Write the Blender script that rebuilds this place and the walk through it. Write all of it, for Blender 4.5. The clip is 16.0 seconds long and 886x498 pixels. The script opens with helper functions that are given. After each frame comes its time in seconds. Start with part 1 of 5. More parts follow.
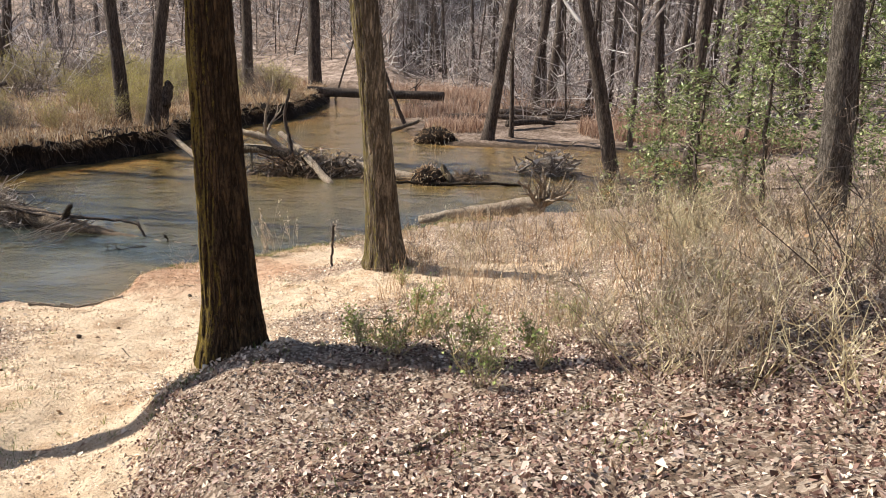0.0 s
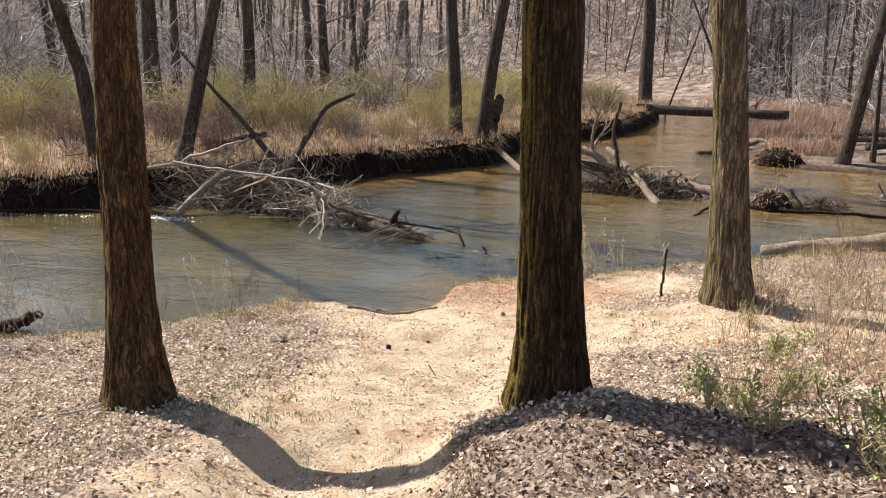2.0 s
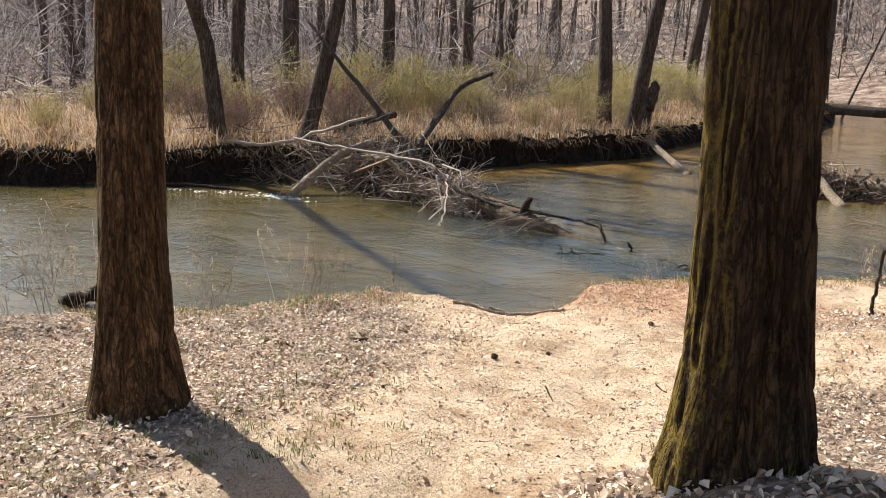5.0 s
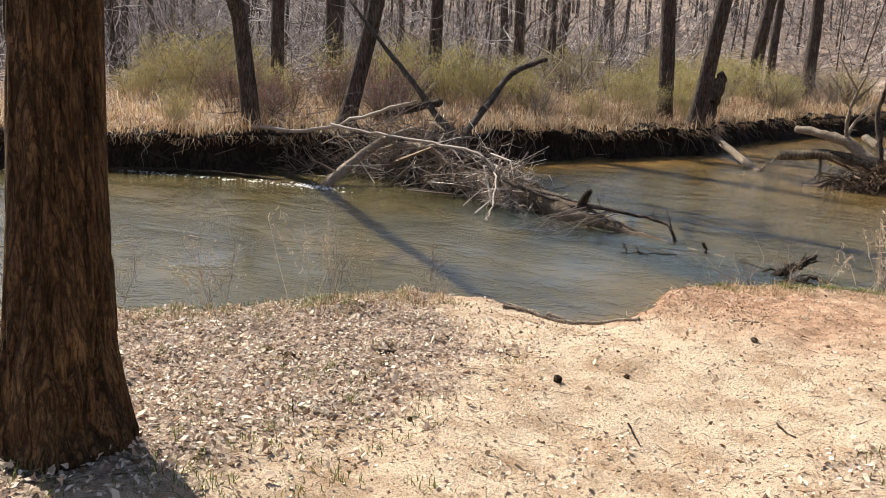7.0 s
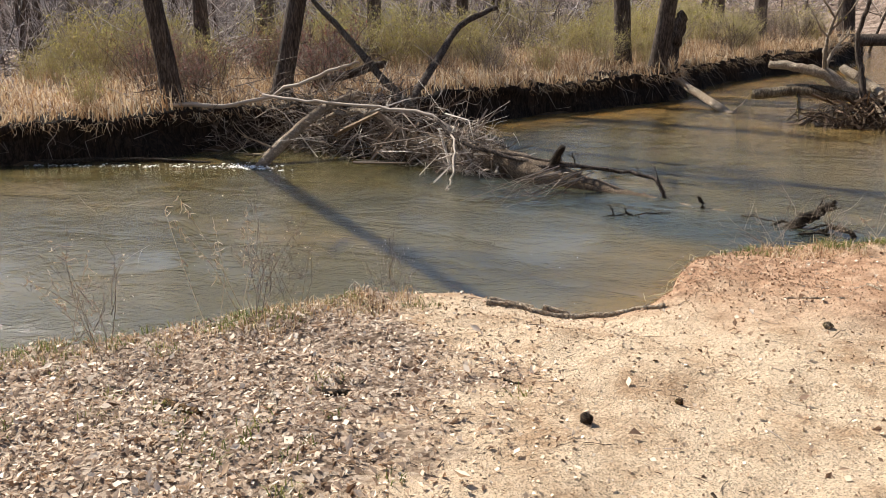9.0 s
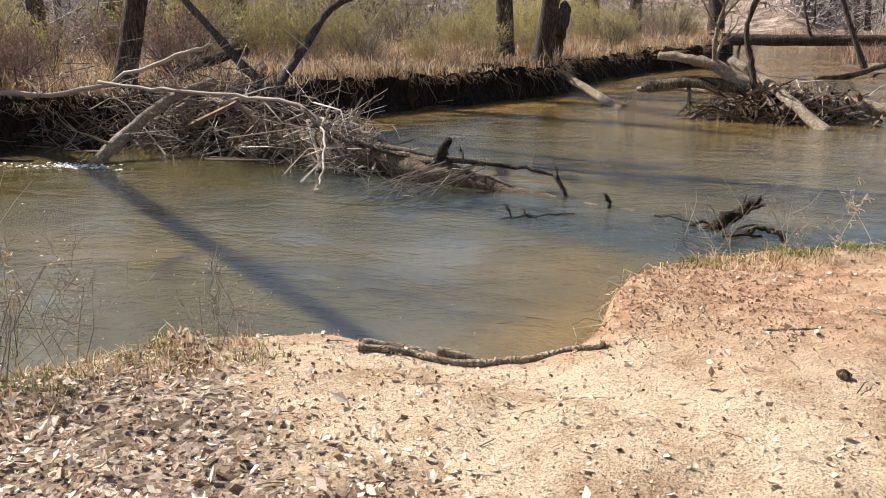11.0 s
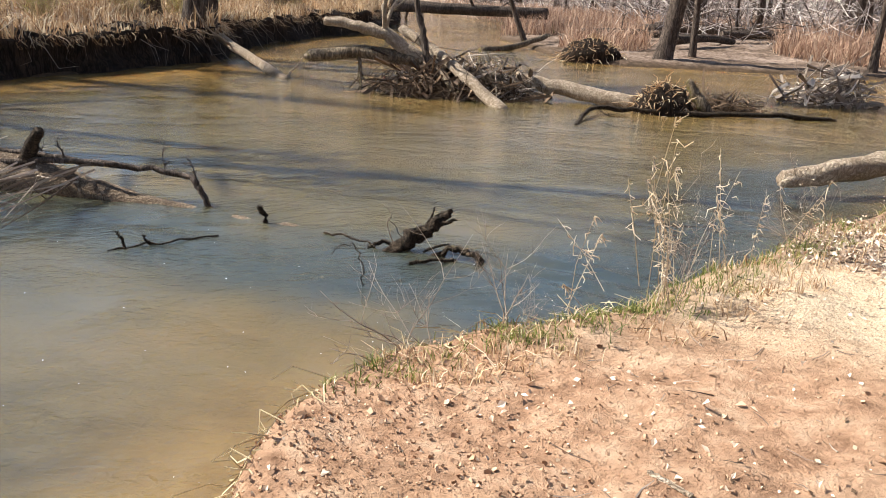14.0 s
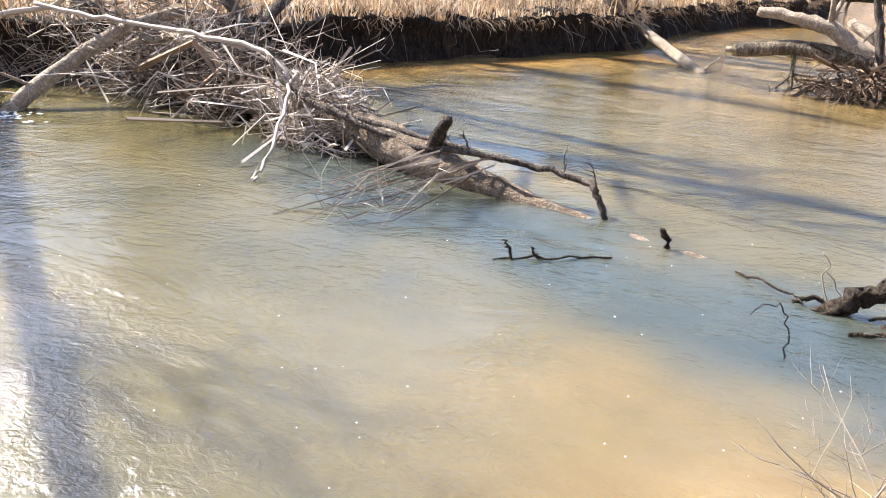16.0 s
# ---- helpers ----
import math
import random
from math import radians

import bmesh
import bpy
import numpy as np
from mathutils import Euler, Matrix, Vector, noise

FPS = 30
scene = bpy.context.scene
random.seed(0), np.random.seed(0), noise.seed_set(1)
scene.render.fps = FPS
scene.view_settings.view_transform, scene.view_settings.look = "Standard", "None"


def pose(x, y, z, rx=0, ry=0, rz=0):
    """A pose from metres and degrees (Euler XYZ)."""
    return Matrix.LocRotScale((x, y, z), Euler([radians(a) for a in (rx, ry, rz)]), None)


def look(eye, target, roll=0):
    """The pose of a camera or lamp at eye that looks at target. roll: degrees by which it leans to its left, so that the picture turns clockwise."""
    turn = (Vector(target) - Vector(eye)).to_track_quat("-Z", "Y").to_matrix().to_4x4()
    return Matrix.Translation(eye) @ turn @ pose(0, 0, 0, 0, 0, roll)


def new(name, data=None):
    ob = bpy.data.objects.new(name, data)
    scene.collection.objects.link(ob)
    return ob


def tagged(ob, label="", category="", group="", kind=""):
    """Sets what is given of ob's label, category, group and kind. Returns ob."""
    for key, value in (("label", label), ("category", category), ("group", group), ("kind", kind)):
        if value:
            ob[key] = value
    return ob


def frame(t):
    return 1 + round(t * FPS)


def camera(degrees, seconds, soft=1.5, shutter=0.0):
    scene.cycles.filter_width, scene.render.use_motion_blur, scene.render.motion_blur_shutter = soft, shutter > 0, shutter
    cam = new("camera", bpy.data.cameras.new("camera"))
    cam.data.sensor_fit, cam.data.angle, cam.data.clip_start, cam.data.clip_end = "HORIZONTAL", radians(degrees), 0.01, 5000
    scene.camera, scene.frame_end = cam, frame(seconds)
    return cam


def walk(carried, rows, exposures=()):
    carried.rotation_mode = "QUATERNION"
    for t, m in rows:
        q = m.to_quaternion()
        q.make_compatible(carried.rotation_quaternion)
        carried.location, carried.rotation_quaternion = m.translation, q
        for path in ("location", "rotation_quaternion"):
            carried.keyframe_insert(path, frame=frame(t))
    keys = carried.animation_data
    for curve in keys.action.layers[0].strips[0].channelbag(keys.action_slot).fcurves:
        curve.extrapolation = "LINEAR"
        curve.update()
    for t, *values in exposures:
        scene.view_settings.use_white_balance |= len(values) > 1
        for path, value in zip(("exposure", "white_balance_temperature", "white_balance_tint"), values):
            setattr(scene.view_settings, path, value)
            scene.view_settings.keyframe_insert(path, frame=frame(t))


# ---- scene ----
cam = camera(56.1, 16.0, 0.9)
PATH = [
    (0, (1.363, -2.98, 4.441), (1.381, -1.042, 3.95), 2.0),
    (0.5, (1.352, -2.627, 4.374), (1.194, -0.7, 3.864), 2.2),
    (1, (1.263, -2.351, 4.312), (0.657, -0.506, 3.833), 1.2),
    (1.5, (1.141, -1.991, 4.219), (0.441, -0.177, 3.749), 1.2),
    (2, (0.955, -1.669, 4.127), (0.243, 0.141, 3.662), 1.2),
    (2.5, (0.814, -1.292, 4.001), (-0.012, 0.467, 3.529), 0.4),
    (3, (0.635, -0.912, 3.829), (-0.202, 0.843, 3.362), 0.2),
    (3.5, (0.534, -0.576, 3.787), (-0.3, 1.18, 3.319), 0.3),
    (4, (0.469, -0.22, 3.722), (-0.402, 1.51, 3.223), 0.5),
    (4.5, (0.283, 0.116, 3.544), (-0.619, 1.827, 3.038), 1.4),
    (5, (0.228, 0.483, 3.37), (-0.787, 2.141, 2.903), 1.9),
    (5.2, (0.211, 0.608, 3.343), (-0.825, 2.256, 2.884), 1.8),
    (7.3, (-0.786, 2.018, 2.823), (-1.894, 3.614, 2.349), 2.3),
    (7.5, (-0.878, 2.15, 2.792), (-1.973, 3.742, 2.276), 1.6),
    (8, (-1.136, 2.573, 2.782), (-2.289, 4.132, 2.292), -2.3),
    (8.5, (-1.455, 2.94, 2.638), (-2.573, 4.526, 2.15), -1.9),
    (9, (-1.676, 3.303, 2.574), (-2.686, 4.943, 2.035), -1.6),
    (9.5, (-1.858, 3.746, 2.466), (-2.778, 5.44, 1.934), -2.4),
    (9.7, (-1.941, 3.903, 2.402), (-2.757, 5.647, 1.86), -1.7),
    (11.8, (-2.675, 5.506, 2.187), (-3.43, 7.277, 1.645), -0.5),
    (12, (-2.717, 5.683, 2.191), (-3.527, 7.43, 1.65), -1.2),
    (12.5, (-2.815, 6.119, 2.149), (-3.53, 7.861, 1.477), 2.3),
    (13, (-2.842, 6.561, 2.129), (-3.035, 8.449, 1.498), 5.7),
    (13.5, (-2.757, 6.949, 2.108), (-2.792, 8.851, 1.49), 3.2),
    (14, (-2.719, 7.26, 2.143), (-2.74, 9.163, 1.53), 2.9),
    (14.5, (-2.876, 7.577, 2.136), (-3.142, 9.434, 1.443), 3.0),
    (15, (-2.914, 7.815, 2.148), (-3.441, 9.616, 1.458), 1.5),
    (15.5, (-2.922, 8.037, 2.161), (-3.635, 9.767, 1.457), 0.6),
    (16, (-3.107, 8.209, 2.132), (-3.981, 9.872, 1.446), 2.7),
]
walk(cam, [(t, look(eye, target, roll)) for t, eye, target, roll in PATH], [(0.0, 0.86, 6350, 10), (2.0, 0.86, 6300, 10), (4.5, 0.88, 6350, 10), (8.0, 0.85, 6400, 10), (9.7, 0.84, 6450, 10), (12.0, 1.1, 6300, 10), (13.0, 1.18, 6350, 10), (14.0, 1.2, 6400, 10), (14.5, 1.55, 6200, 11), (15.2, 2.0, 6050, 12), (16.0, 2.2, 6000, 12)])

# ---- light ----
SUN_AZ, SUN_EL = radians(165.0), radians(43.0)
world = bpy.data.worlds.new("sky")
scene.world = world
world.use_nodes = True
wn = world.node_tree
sky = wn.nodes.new("ShaderNodeTexSky")
sky.sky_type, sky.sun_disc = "NISHITA", False
sky.sun_elevation, sky.sun_rotation = SUN_EL, radians(90.0) - SUN_AZ
wn.links.new(sky.outputs[0], wn.nodes["Background"].inputs[0])
wn.nodes["Background"].inputs[1].default_value = 0.078
sun = new("sun", bpy.data.lights.new("sun", "SUN"))
sun.data.energy, sun.data.angle, sun.data.color = 5.0, radians(0.5), (1.0, 0.93, 0.82)
SUN_DIR = Vector((math.cos(SUN_AZ) * math.cos(SUN_EL), math.sin(SUN_AZ) * math.cos(SUN_EL), math.sin(SUN_EL)))
sun.matrix_world = look(SUN_DIR * 60, (0, 0, 0))


# ---- materials ----
def shader(name, rough=0.85, spec=0.3):
    mat = bpy.data.materials.new(name)
    mat.use_nodes = True
    nt = mat.node_tree
    b = nt.nodes["Principled BSDF"]
    b.inputs["Roughness"].default_value = rough
    b.inputs["Specular IOR Level"].default_value = spec
    return mat, nt, b


def coords(nt, scale=(1, 1, 1), kind="Object"):
    tc = nt.nodes.new("ShaderNodeTexCoord")
    mp = nt.nodes.new("ShaderNodeMapping")
    mp.inputs["Scale"].default_value = scale
    nt.links.new(tc.outputs[kind], mp.inputs[0])
    return mp.outputs[0]


def world_coords(nt, scale=(1, 1, 1)):
    g = nt.nodes.new("ShaderNodeNewGeometry")
    mp = nt.nodes.new("ShaderNodeMapping")
    mp.inputs["Scale"].default_value = scale
    nt.links.new(g.outputs["Position"], mp.inputs[0])
    return mp.outputs[0]


def noise_fac(nt, vec, scale, detail=6.0, rough=0.6, distort=0.0):
    n = nt.nodes.new("ShaderNodeTexNoise")
    n.inputs["Scale"].default_value, n.inputs["Detail"].default_value = scale, detail
    n.inputs["Roughness"].default_value, n.inputs["Distortion"].default_value = rough, distort
    nt.links.new(vec, n.inputs["Vector"])
    return n.outputs["Fac"]


def ramp(nt, fac, stops):
    r = nt.nodes.new("ShaderNodeValToRGB")
    els = r.color_ramp.elements
    while len(els) < len(stops):
        els.new(0.5)
    for e, (p, c) in zip(els, stops):
        e.position, e.color = p, (c[0], c[1], c[2], 1.0)
    nt.links.new(fac, r.inputs[0])
    return r.outputs[0]


def grey(v):
    return (v, v, v)


def mix(nt, fac, a, b, mode="MIX"):
    m = nt.nodes.new("ShaderNodeMix")
    m.data_type, m.blend_type = "RGBA", mode
    for val, idx in ((fac, 0), (a, 6), (b, 7)):
        if isinstance(val, (int, float)):
            m.inputs[idx].default_value = val
        elif isinstance(val, tuple):
            m.inputs[idx].default_value = (*val, 1.0)
        else:
            nt.links.new(val, m.inputs[idx])
    return m.outputs[2]


def calc(nt, op, a, b=None):
    m = nt.nodes.new("ShaderNodeMath")
    m.operation = op
    for val, idx in ((a, 0), (b, 1)):
        if val is None:
            continue
        if isinstance(val, (int, float)):
            m.inputs[idx].default_value = val
        else:
            nt.links.new(val, m.inputs[idx])
    return m.outputs[0]


def bump(nt, b, height, strength, distance):
    n = nt.nodes.new("ShaderNodeBump")
    n.inputs["Strength"].default_value, n.inputs["Distance"].default_value = strength, distance
    nt.links.new(height, n.inputs["Height"])
    nt.links.new(n.outputs[0], b.inputs["Normal"])


def attribute(nt, name):
    a = nt.nodes.new("ShaderNodeAttribute")
    a.attribute_name = name
    return a.outputs["Fac"]


def island(nt):
    return nt.nodes.new("ShaderNodeNewGeometry").outputs["Random Per Island"]


def bark_material(name, dark, light, moss=0.0, groove=7.0, moss_col=(0.15, 0.12, 0.025), deep=0.2, grain=0.15):
    mat, nt, b = shader(name, 0.92, 0.15)
    v = coords(nt, (1, 1, grain))
    fine = noise_fac(nt, coords(nt, (1, 1, 0.45)), 60, 8, 0.75)
    broad = noise_fac(nt, coords(nt, (1, 1, 0.5)), 2.6, 6, 0.65)
    crack = calc(nt, "ABSOLUTE", calc(nt, "SUBTRACT", noise_fac(nt, v, groove * 3.6, 3, 0.5, 0.5), 0.5))
    seam = calc(nt, "ABSOLUTE", calc(nt, "SUBTRACT", noise_fac(nt, v, groove * 8.5, 3, 0.55, 0.4), 0.5))
    plate = calc(nt, "MULTIPLY", ramp(nt, crack, [(0.0, grey(0)), (0.10, grey(1))]), ramp(nt, seam, [(0.0, grey(0.35)), (0.05, grey(1))]))
    scale = noise_fac(nt, v, groove * 2.3, 4, 0.6)
    tone = calc(nt, "MULTIPLY", calc(nt, "ADD", calc(nt, "ADD", fine, broad), scale), 0.333)
    col = ramp(nt, tone, [(0.36, dark), (0.5, tuple((p + q) / 2 for p, q in zip(dark, light))), (0.62, light)])
    col = mix(nt, calc(nt, "ADD", calc(nt, "MULTIPLY", plate, 0.75), 0.25), tuple(c * deep for c in dark), col)
    if moss > 0:
        g = nt.nodes.new("ShaderNodeNewGeometry")
        sep = nt.nodes.new("ShaderNodeSeparateXYZ")
        nt.links.new(g.outputs["Normal"], sep.inputs[0])
        side = calc(nt, "ADD", calc(nt, "MULTIPLY", sep.outputs["X"], -0.21), noise_fac(nt, coords(nt, (1, 1, 0.6)), 24, 12, 0.85))
        col = mix(nt, ramp(nt, side, [(0.68 - 0.08 * moss, grey(0)), (0.78 - 0.08 * moss, grey(0.8))]), col, mix(nt, fine, tuple(c * 0.4 for c in moss_col), tuple(min(1, c * 1.9) for c in moss_col)))
    nt.links.new(col, b.inputs["Base Color"])
    h = calc(nt, "ADD", plate, calc(nt, "MULTIPLY", fine, 0.7))
    bump(nt, b, h, 1.0, 0.03)
    return mat


def tint_material(name, stops, rough=0.8, spec=0.25, grain=0.0, through_light=0.0):
    """A colour picked per island from the stops, with a fine mottling over it."""
    mat, nt, b = shader(name, rough, spec)
    col = ramp(nt, island(nt), stops)
    if grain > 0:
        n = noise_fac(nt, world_coords(nt), grain, 5)
        col = mix(nt, 0.55, col, ramp(nt, n, [(0.25, grey(0.35)), (0.75, grey(1.0))]), "MULTIPLY")
    nt.links.new(col, b.inputs["Base Color"])
    if through_light > 0:
        tr = nt.nodes.new("ShaderNodeBsdfTranslucent")
        nt.links.new(col, tr.inputs[0])
        ms = nt.nodes.new("ShaderNodeMixShader")
        ms.inputs[0].default_value = through_light
        nt.links.new(b.outputs[0], ms.inputs[1])
        nt.links.new(tr.outputs[0], ms.inputs[2])
        nt.links.new(ms.outputs[0], nt.nodes["Material Output"].inputs[0])
    return mat


def ground_material():
    mat, nt, b = shader("earth", 0.95, 0.12)
    v = world_coords(nt)
    grit, clod, broad = noise_fac(nt, v, 55, 9, 0.75), noise_fac(nt, v, 7, 8, 0.65), noise_fac(nt, v, 0.9, 5)
    sand = ramp(nt, grit, [(0.28, (0.42, 0.30, 0.19)), (0.45, (0.72, 0.55, 0.38)), (0.7, (0.88, 0.71, 0.52))])
    speck = ramp(nt, noise_fac(nt, v, 120, 3, 0.6), [(0.38, grey(0.2)), (0.46, grey(1.0))])
    sand = mix(nt, 0.7, sand, speck, "MULTIPLY")
    sand = mix(nt, 0.8, sand, ramp(nt, noise_fac(nt, v, 2.4, 7, 0.7), [(0.36, (0.56, 0.46, 0.38)), (0.55, grey(1.0))]), "MULTIPLY")
    red = ramp(nt, clod, [(0.3, (0.22, 0.115, 0.065)), (0.5, (0.48, 0.29, 0.18)), (0.72, (0.66, 0.46, 0.315))])
    # dark stops put the shade between leaves into the ground's colour
    litter = ramp(nt, calc(nt, "MULTIPLY", calc(nt, "ADD", grit, clod), 0.5), [(0.35, (0.08, 0.052, 0.036)), (0.5, (0.30, 0.22, 0.155)), (0.66, (0.58, 0.47, 0.36))])
    cell = nt.nodes.new("ShaderNodeTexVoronoi")
    cell.inputs["Scale"].default_value = 42.0
    nt.links.new(mix(nt, 0.1, v, nt.nodes.new("ShaderNodeTexNoise").outputs["Color"]), cell.inputs["Vector"])
    litter = mix(nt, 0.55, litter, ramp(nt, cell.outputs["Color"], [(0.2, (0.04, 0.025, 0.018)), (0.5, (0.28, 0.19, 0.14)), (0.82, (0.74, 0.61, 0.49))]))
    # leafy hillside; its broad dark blotches paint in tree shadows
    woods = ramp(nt, calc(nt, "MULTIPLY", calc(nt, "ADD", clod, broad), 0.5), [(0.4, (0.075, 0.052, 0.038)), (0.5, (0.24, 0.175, 0.135)), (0.62, (0.52, 0.41, 0.335))])
    wet = ramp(nt, clod, [(0.3, (0.035, 0.025, 0.016)), (0.7, (0.115, 0.075, 0.045))])
    patch = calc(nt, "ADD", attribute(nt, "bare"), calc(nt, "MULTIPLY", calc(nt, "SUBTRACT", clod, 0.5), 0.9))
    col = mix(nt, ramp(nt, patch, [(0.3, grey(0)), (0.62, grey(1))]), litter, sand)
    col = mix(nt, attribute(nt, "clay"), col, red)
    col = mix(nt, attribute(nt, "far"), col, woods)
    col = mix(nt, attribute(nt, "wet"), col, wet)
    nt.links.new(col, b.inputs["Base Color"])
    crumb = noise_fac(nt, v, 21, 6, 0.7)
    bump(nt, b, calc(nt, "ADD", calc(nt, "ADD", calc(nt, "MULTIPLY", grit, 0.5), clod), calc(nt, "MULTIPLY", crumb, 0.8)), 1.0, 0.045)
    return mat


def water_material():
    mat, nt, b = shader("river_water", 0.05, 1.0)
    b.inputs["IOR"].default_value = 1.46
    v = world_coords(nt)
    flow = coords_turned(nt, radians(33), (1.0, 1.7, 1.0))
    silt = noise_fac(nt, flow, 0.28, 5, 0.55)
    deep = ramp(nt, silt, [(0.3, (0.058, 0.050, 0.020)), (0.55, (0.098, 0.078, 0.032)), (0.75, (0.155, 0.108, 0.044))])
    shallow = ramp(nt, noise_fac(nt, v, 1.7, 5), [(0.3, (0.18, 0.10, 0.030)), (0.7, (0.31, 0.195, 0.07))])
    col = mix(nt, attribute(nt, "shallow"), deep, shallow)
    # blue sky reflection along the log, painted into the water's colour
    col = mix(nt, attribute(nt, "sky_tint_chop"), col, ramp(nt, silt, [(0.3, (0.022, 0.034, 0.036)), (0.7, (0.046, 0.058, 0.052))]))
    nt.links.new(col, b.inputs["Base Color"])
    b.subsurface_method = "BURLEY"
    b.inputs["Subsurface Weight"].default_value = 0.8
    b.inputs["Subsurface Radius"].default_value = (1.0, 0.8, 0.5)
    b.inputs["Subsurface Scale"].default_value = 0.22
    ripple_way = coords_turned(nt, radians(20), (1.0, 1.5, 1.0))
    swell = noise_fac(nt, flow, 1.1, 3, 0.5, 0.8)
    rip = noise_fac(nt, ripple_way, 6.5, 3, 0.55, 1.2)
    tiny = noise_fac(nt, ripple_way, 19, 3, 0.6, 0.6)
    h = calc(nt, "ADD", calc(nt, "ADD", calc(nt, "MULTIPLY", swell, 0.9), rip), calc(nt, "MULTIPLY", tiny, 0.6))
    calm = ramp(nt, noise_fac(nt, flow, 0.5, 4, 0.6, 1.0), [(0.36, grey(0.3)), (0.6, grey(1.0))])
    h = calc(nt, "MULTIPLY", h, calm)
    bump(nt, b, h, 0.45, 0.03)
    return mat


def coords_turned(nt, angle, scale):
    g = nt.nodes.new("ShaderNodeNewGeometry")
    mp = nt.nodes.new("ShaderNodeMapping")
    mp.inputs["Rotation"].default_value = (0, 0, -angle)
    mp.inputs["Scale"].default_value = scale
    nt.links.new(g.outputs["Position"], mp.inputs[0])
    return mp.outputs[0]


EARTH, WATER = ground_material(), water_material()
BARK_MOSSY = bark_material("mossy_plated_bark", (0.028, 0.018, 0.011), (0.19, 0.12, 0.062), 1.5, 5.0, (0.19, 0.135, 0.025))
BARK_BROWN = bark_material("brown_flaking_bark", (0.055, 0.032, 0.018), (0.36, 0.21, 0.10), 1.3, 5.0, (0.17, 0.14, 0.03))
BARK_PALE = bark_material("pale_patched_bark", (0.08, 0.052, 0.03), (0.52, 0.42, 0.30), 0.9, 4.0)
BARK_GREY = bark_material("grey_ridged_bark", (0.10, 0.08, 0.06), (0.36, 0.31, 0.26), 0.0, 10.0)
BARK_FAR = bark_material("dark_forest_bark", (0.06, 0.044, 0.036), (0.30, 0.235, 0.19), 0.0, 5.0)
DEADWOOD = bark_material("bleached_deadwood", (0.34, 0.25, 0.17), (0.76, 0.64, 0.50), 0.0, 4.0, deep=0.7, grain=1.0)
LOGWOOD = bark_material("weathered_log", (0.17, 0.115, 0.075), (0.55, 0.43, 0.31), 0.0, 5.0, deep=0.4, grain=1.0)
WETWOOD = bark_material("wet_dark_wood", (0.03, 0.022, 0.016), (0.15, 0.11, 0.075), 0.0, 5.0, grain=1.0)
TWIG = tint_material("grey_brown_twigs", [(0.0, (0.07, 0.05, 0.04)), (0.5, (0.20, 0.155, 0.12)), (1.0, (0.42, 0.35, 0.28))])
TWIG_FAR = tint_material("far_grey_twigs", [(0.0, (0.05, 0.04, 0.034)), (0.45, (0.24, 0.20, 0.18)), (0.8, (0.58, 0.52, 0.48)), (1.0, (0.88, 0.82, 0.77))])
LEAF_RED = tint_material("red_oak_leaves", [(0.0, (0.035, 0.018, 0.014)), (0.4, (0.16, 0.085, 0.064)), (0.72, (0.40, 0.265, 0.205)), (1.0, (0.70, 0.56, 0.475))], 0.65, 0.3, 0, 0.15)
LEAF_DRY = tint_material("dry_oak_leaves", [(0.0, (0.16, 0.095, 0.06)), (0.2, (0.50, 0.36, 0.25)), (0.5, (0.78, 0.63, 0.48)), (1.0, (0.90, 0.80, 0.67))], 0.7, 0.3, 0, 0.2)


# ---- mesh helpers ----
def hash01(i, j, k, seed):
    h = (np.asarray(i * 374761393 + j * 668265263 + k * 1442695041 + seed * 974634777, np.int64) & 0xFFFFFFFF).astype(np.uint64)
    h = ((h ^ (h >> np.uint64(13))) * np.uint64(1274126177)) & np.uint64(0xFFFFFFFF)
    h = ((h ^ (h >> np.uint64(16))) * np.uint64(2246822519)) & np.uint64(0xFFFFFFFF)
    return (h ^ (h >> np.uint64(15))).astype(float) / 4294967295.0


def vnoise(x, y, z=0.0, seed=0):
    """Smooth value noise in 0 to 1, for arrays."""
    x, y, z = np.broadcast_arrays(np.asarray(x, float), np.asarray(y, float), np.asarray(z, float))
    i, j, k = np.floor(x).astype(np.int64), np.floor(y).astype(np.int64), np.floor(z).astype(np.int64)
    u, v, w = x - i, y - j, z - k
    u, v, w = u * u * (3 - 2 * u), v * v * (3 - 2 * v), w * w * (3 - 2 * w)
    out = 0.0
    for a in (0, 1):
        for b in (0, 1):
            for c in (0, 1):
                out = out + hash01(i + a, j + b, k + c, seed) * (u if a else 1 - u) * (v if b else 1 - v) * (w if c else 1 - w)
    return out


def fractal(x, y, z=0.0, seed=0, octaves=4):
    out, amp, total = 0.0, 1.0, 0.0
    for o in range(octaves):
        out, total = out + amp * vnoise(np.asarray(x) * 2 ** o, np.asarray(y) * 2 ** o, np.asarray(z) * 2 ** o, seed + o), total + amp
        amp *= 0.5
    return out / total


def step01(a, b, x):
    t = np.clip((x - a) / (b - a), 0, 1)
    return t * t * (3 - 2 * t)


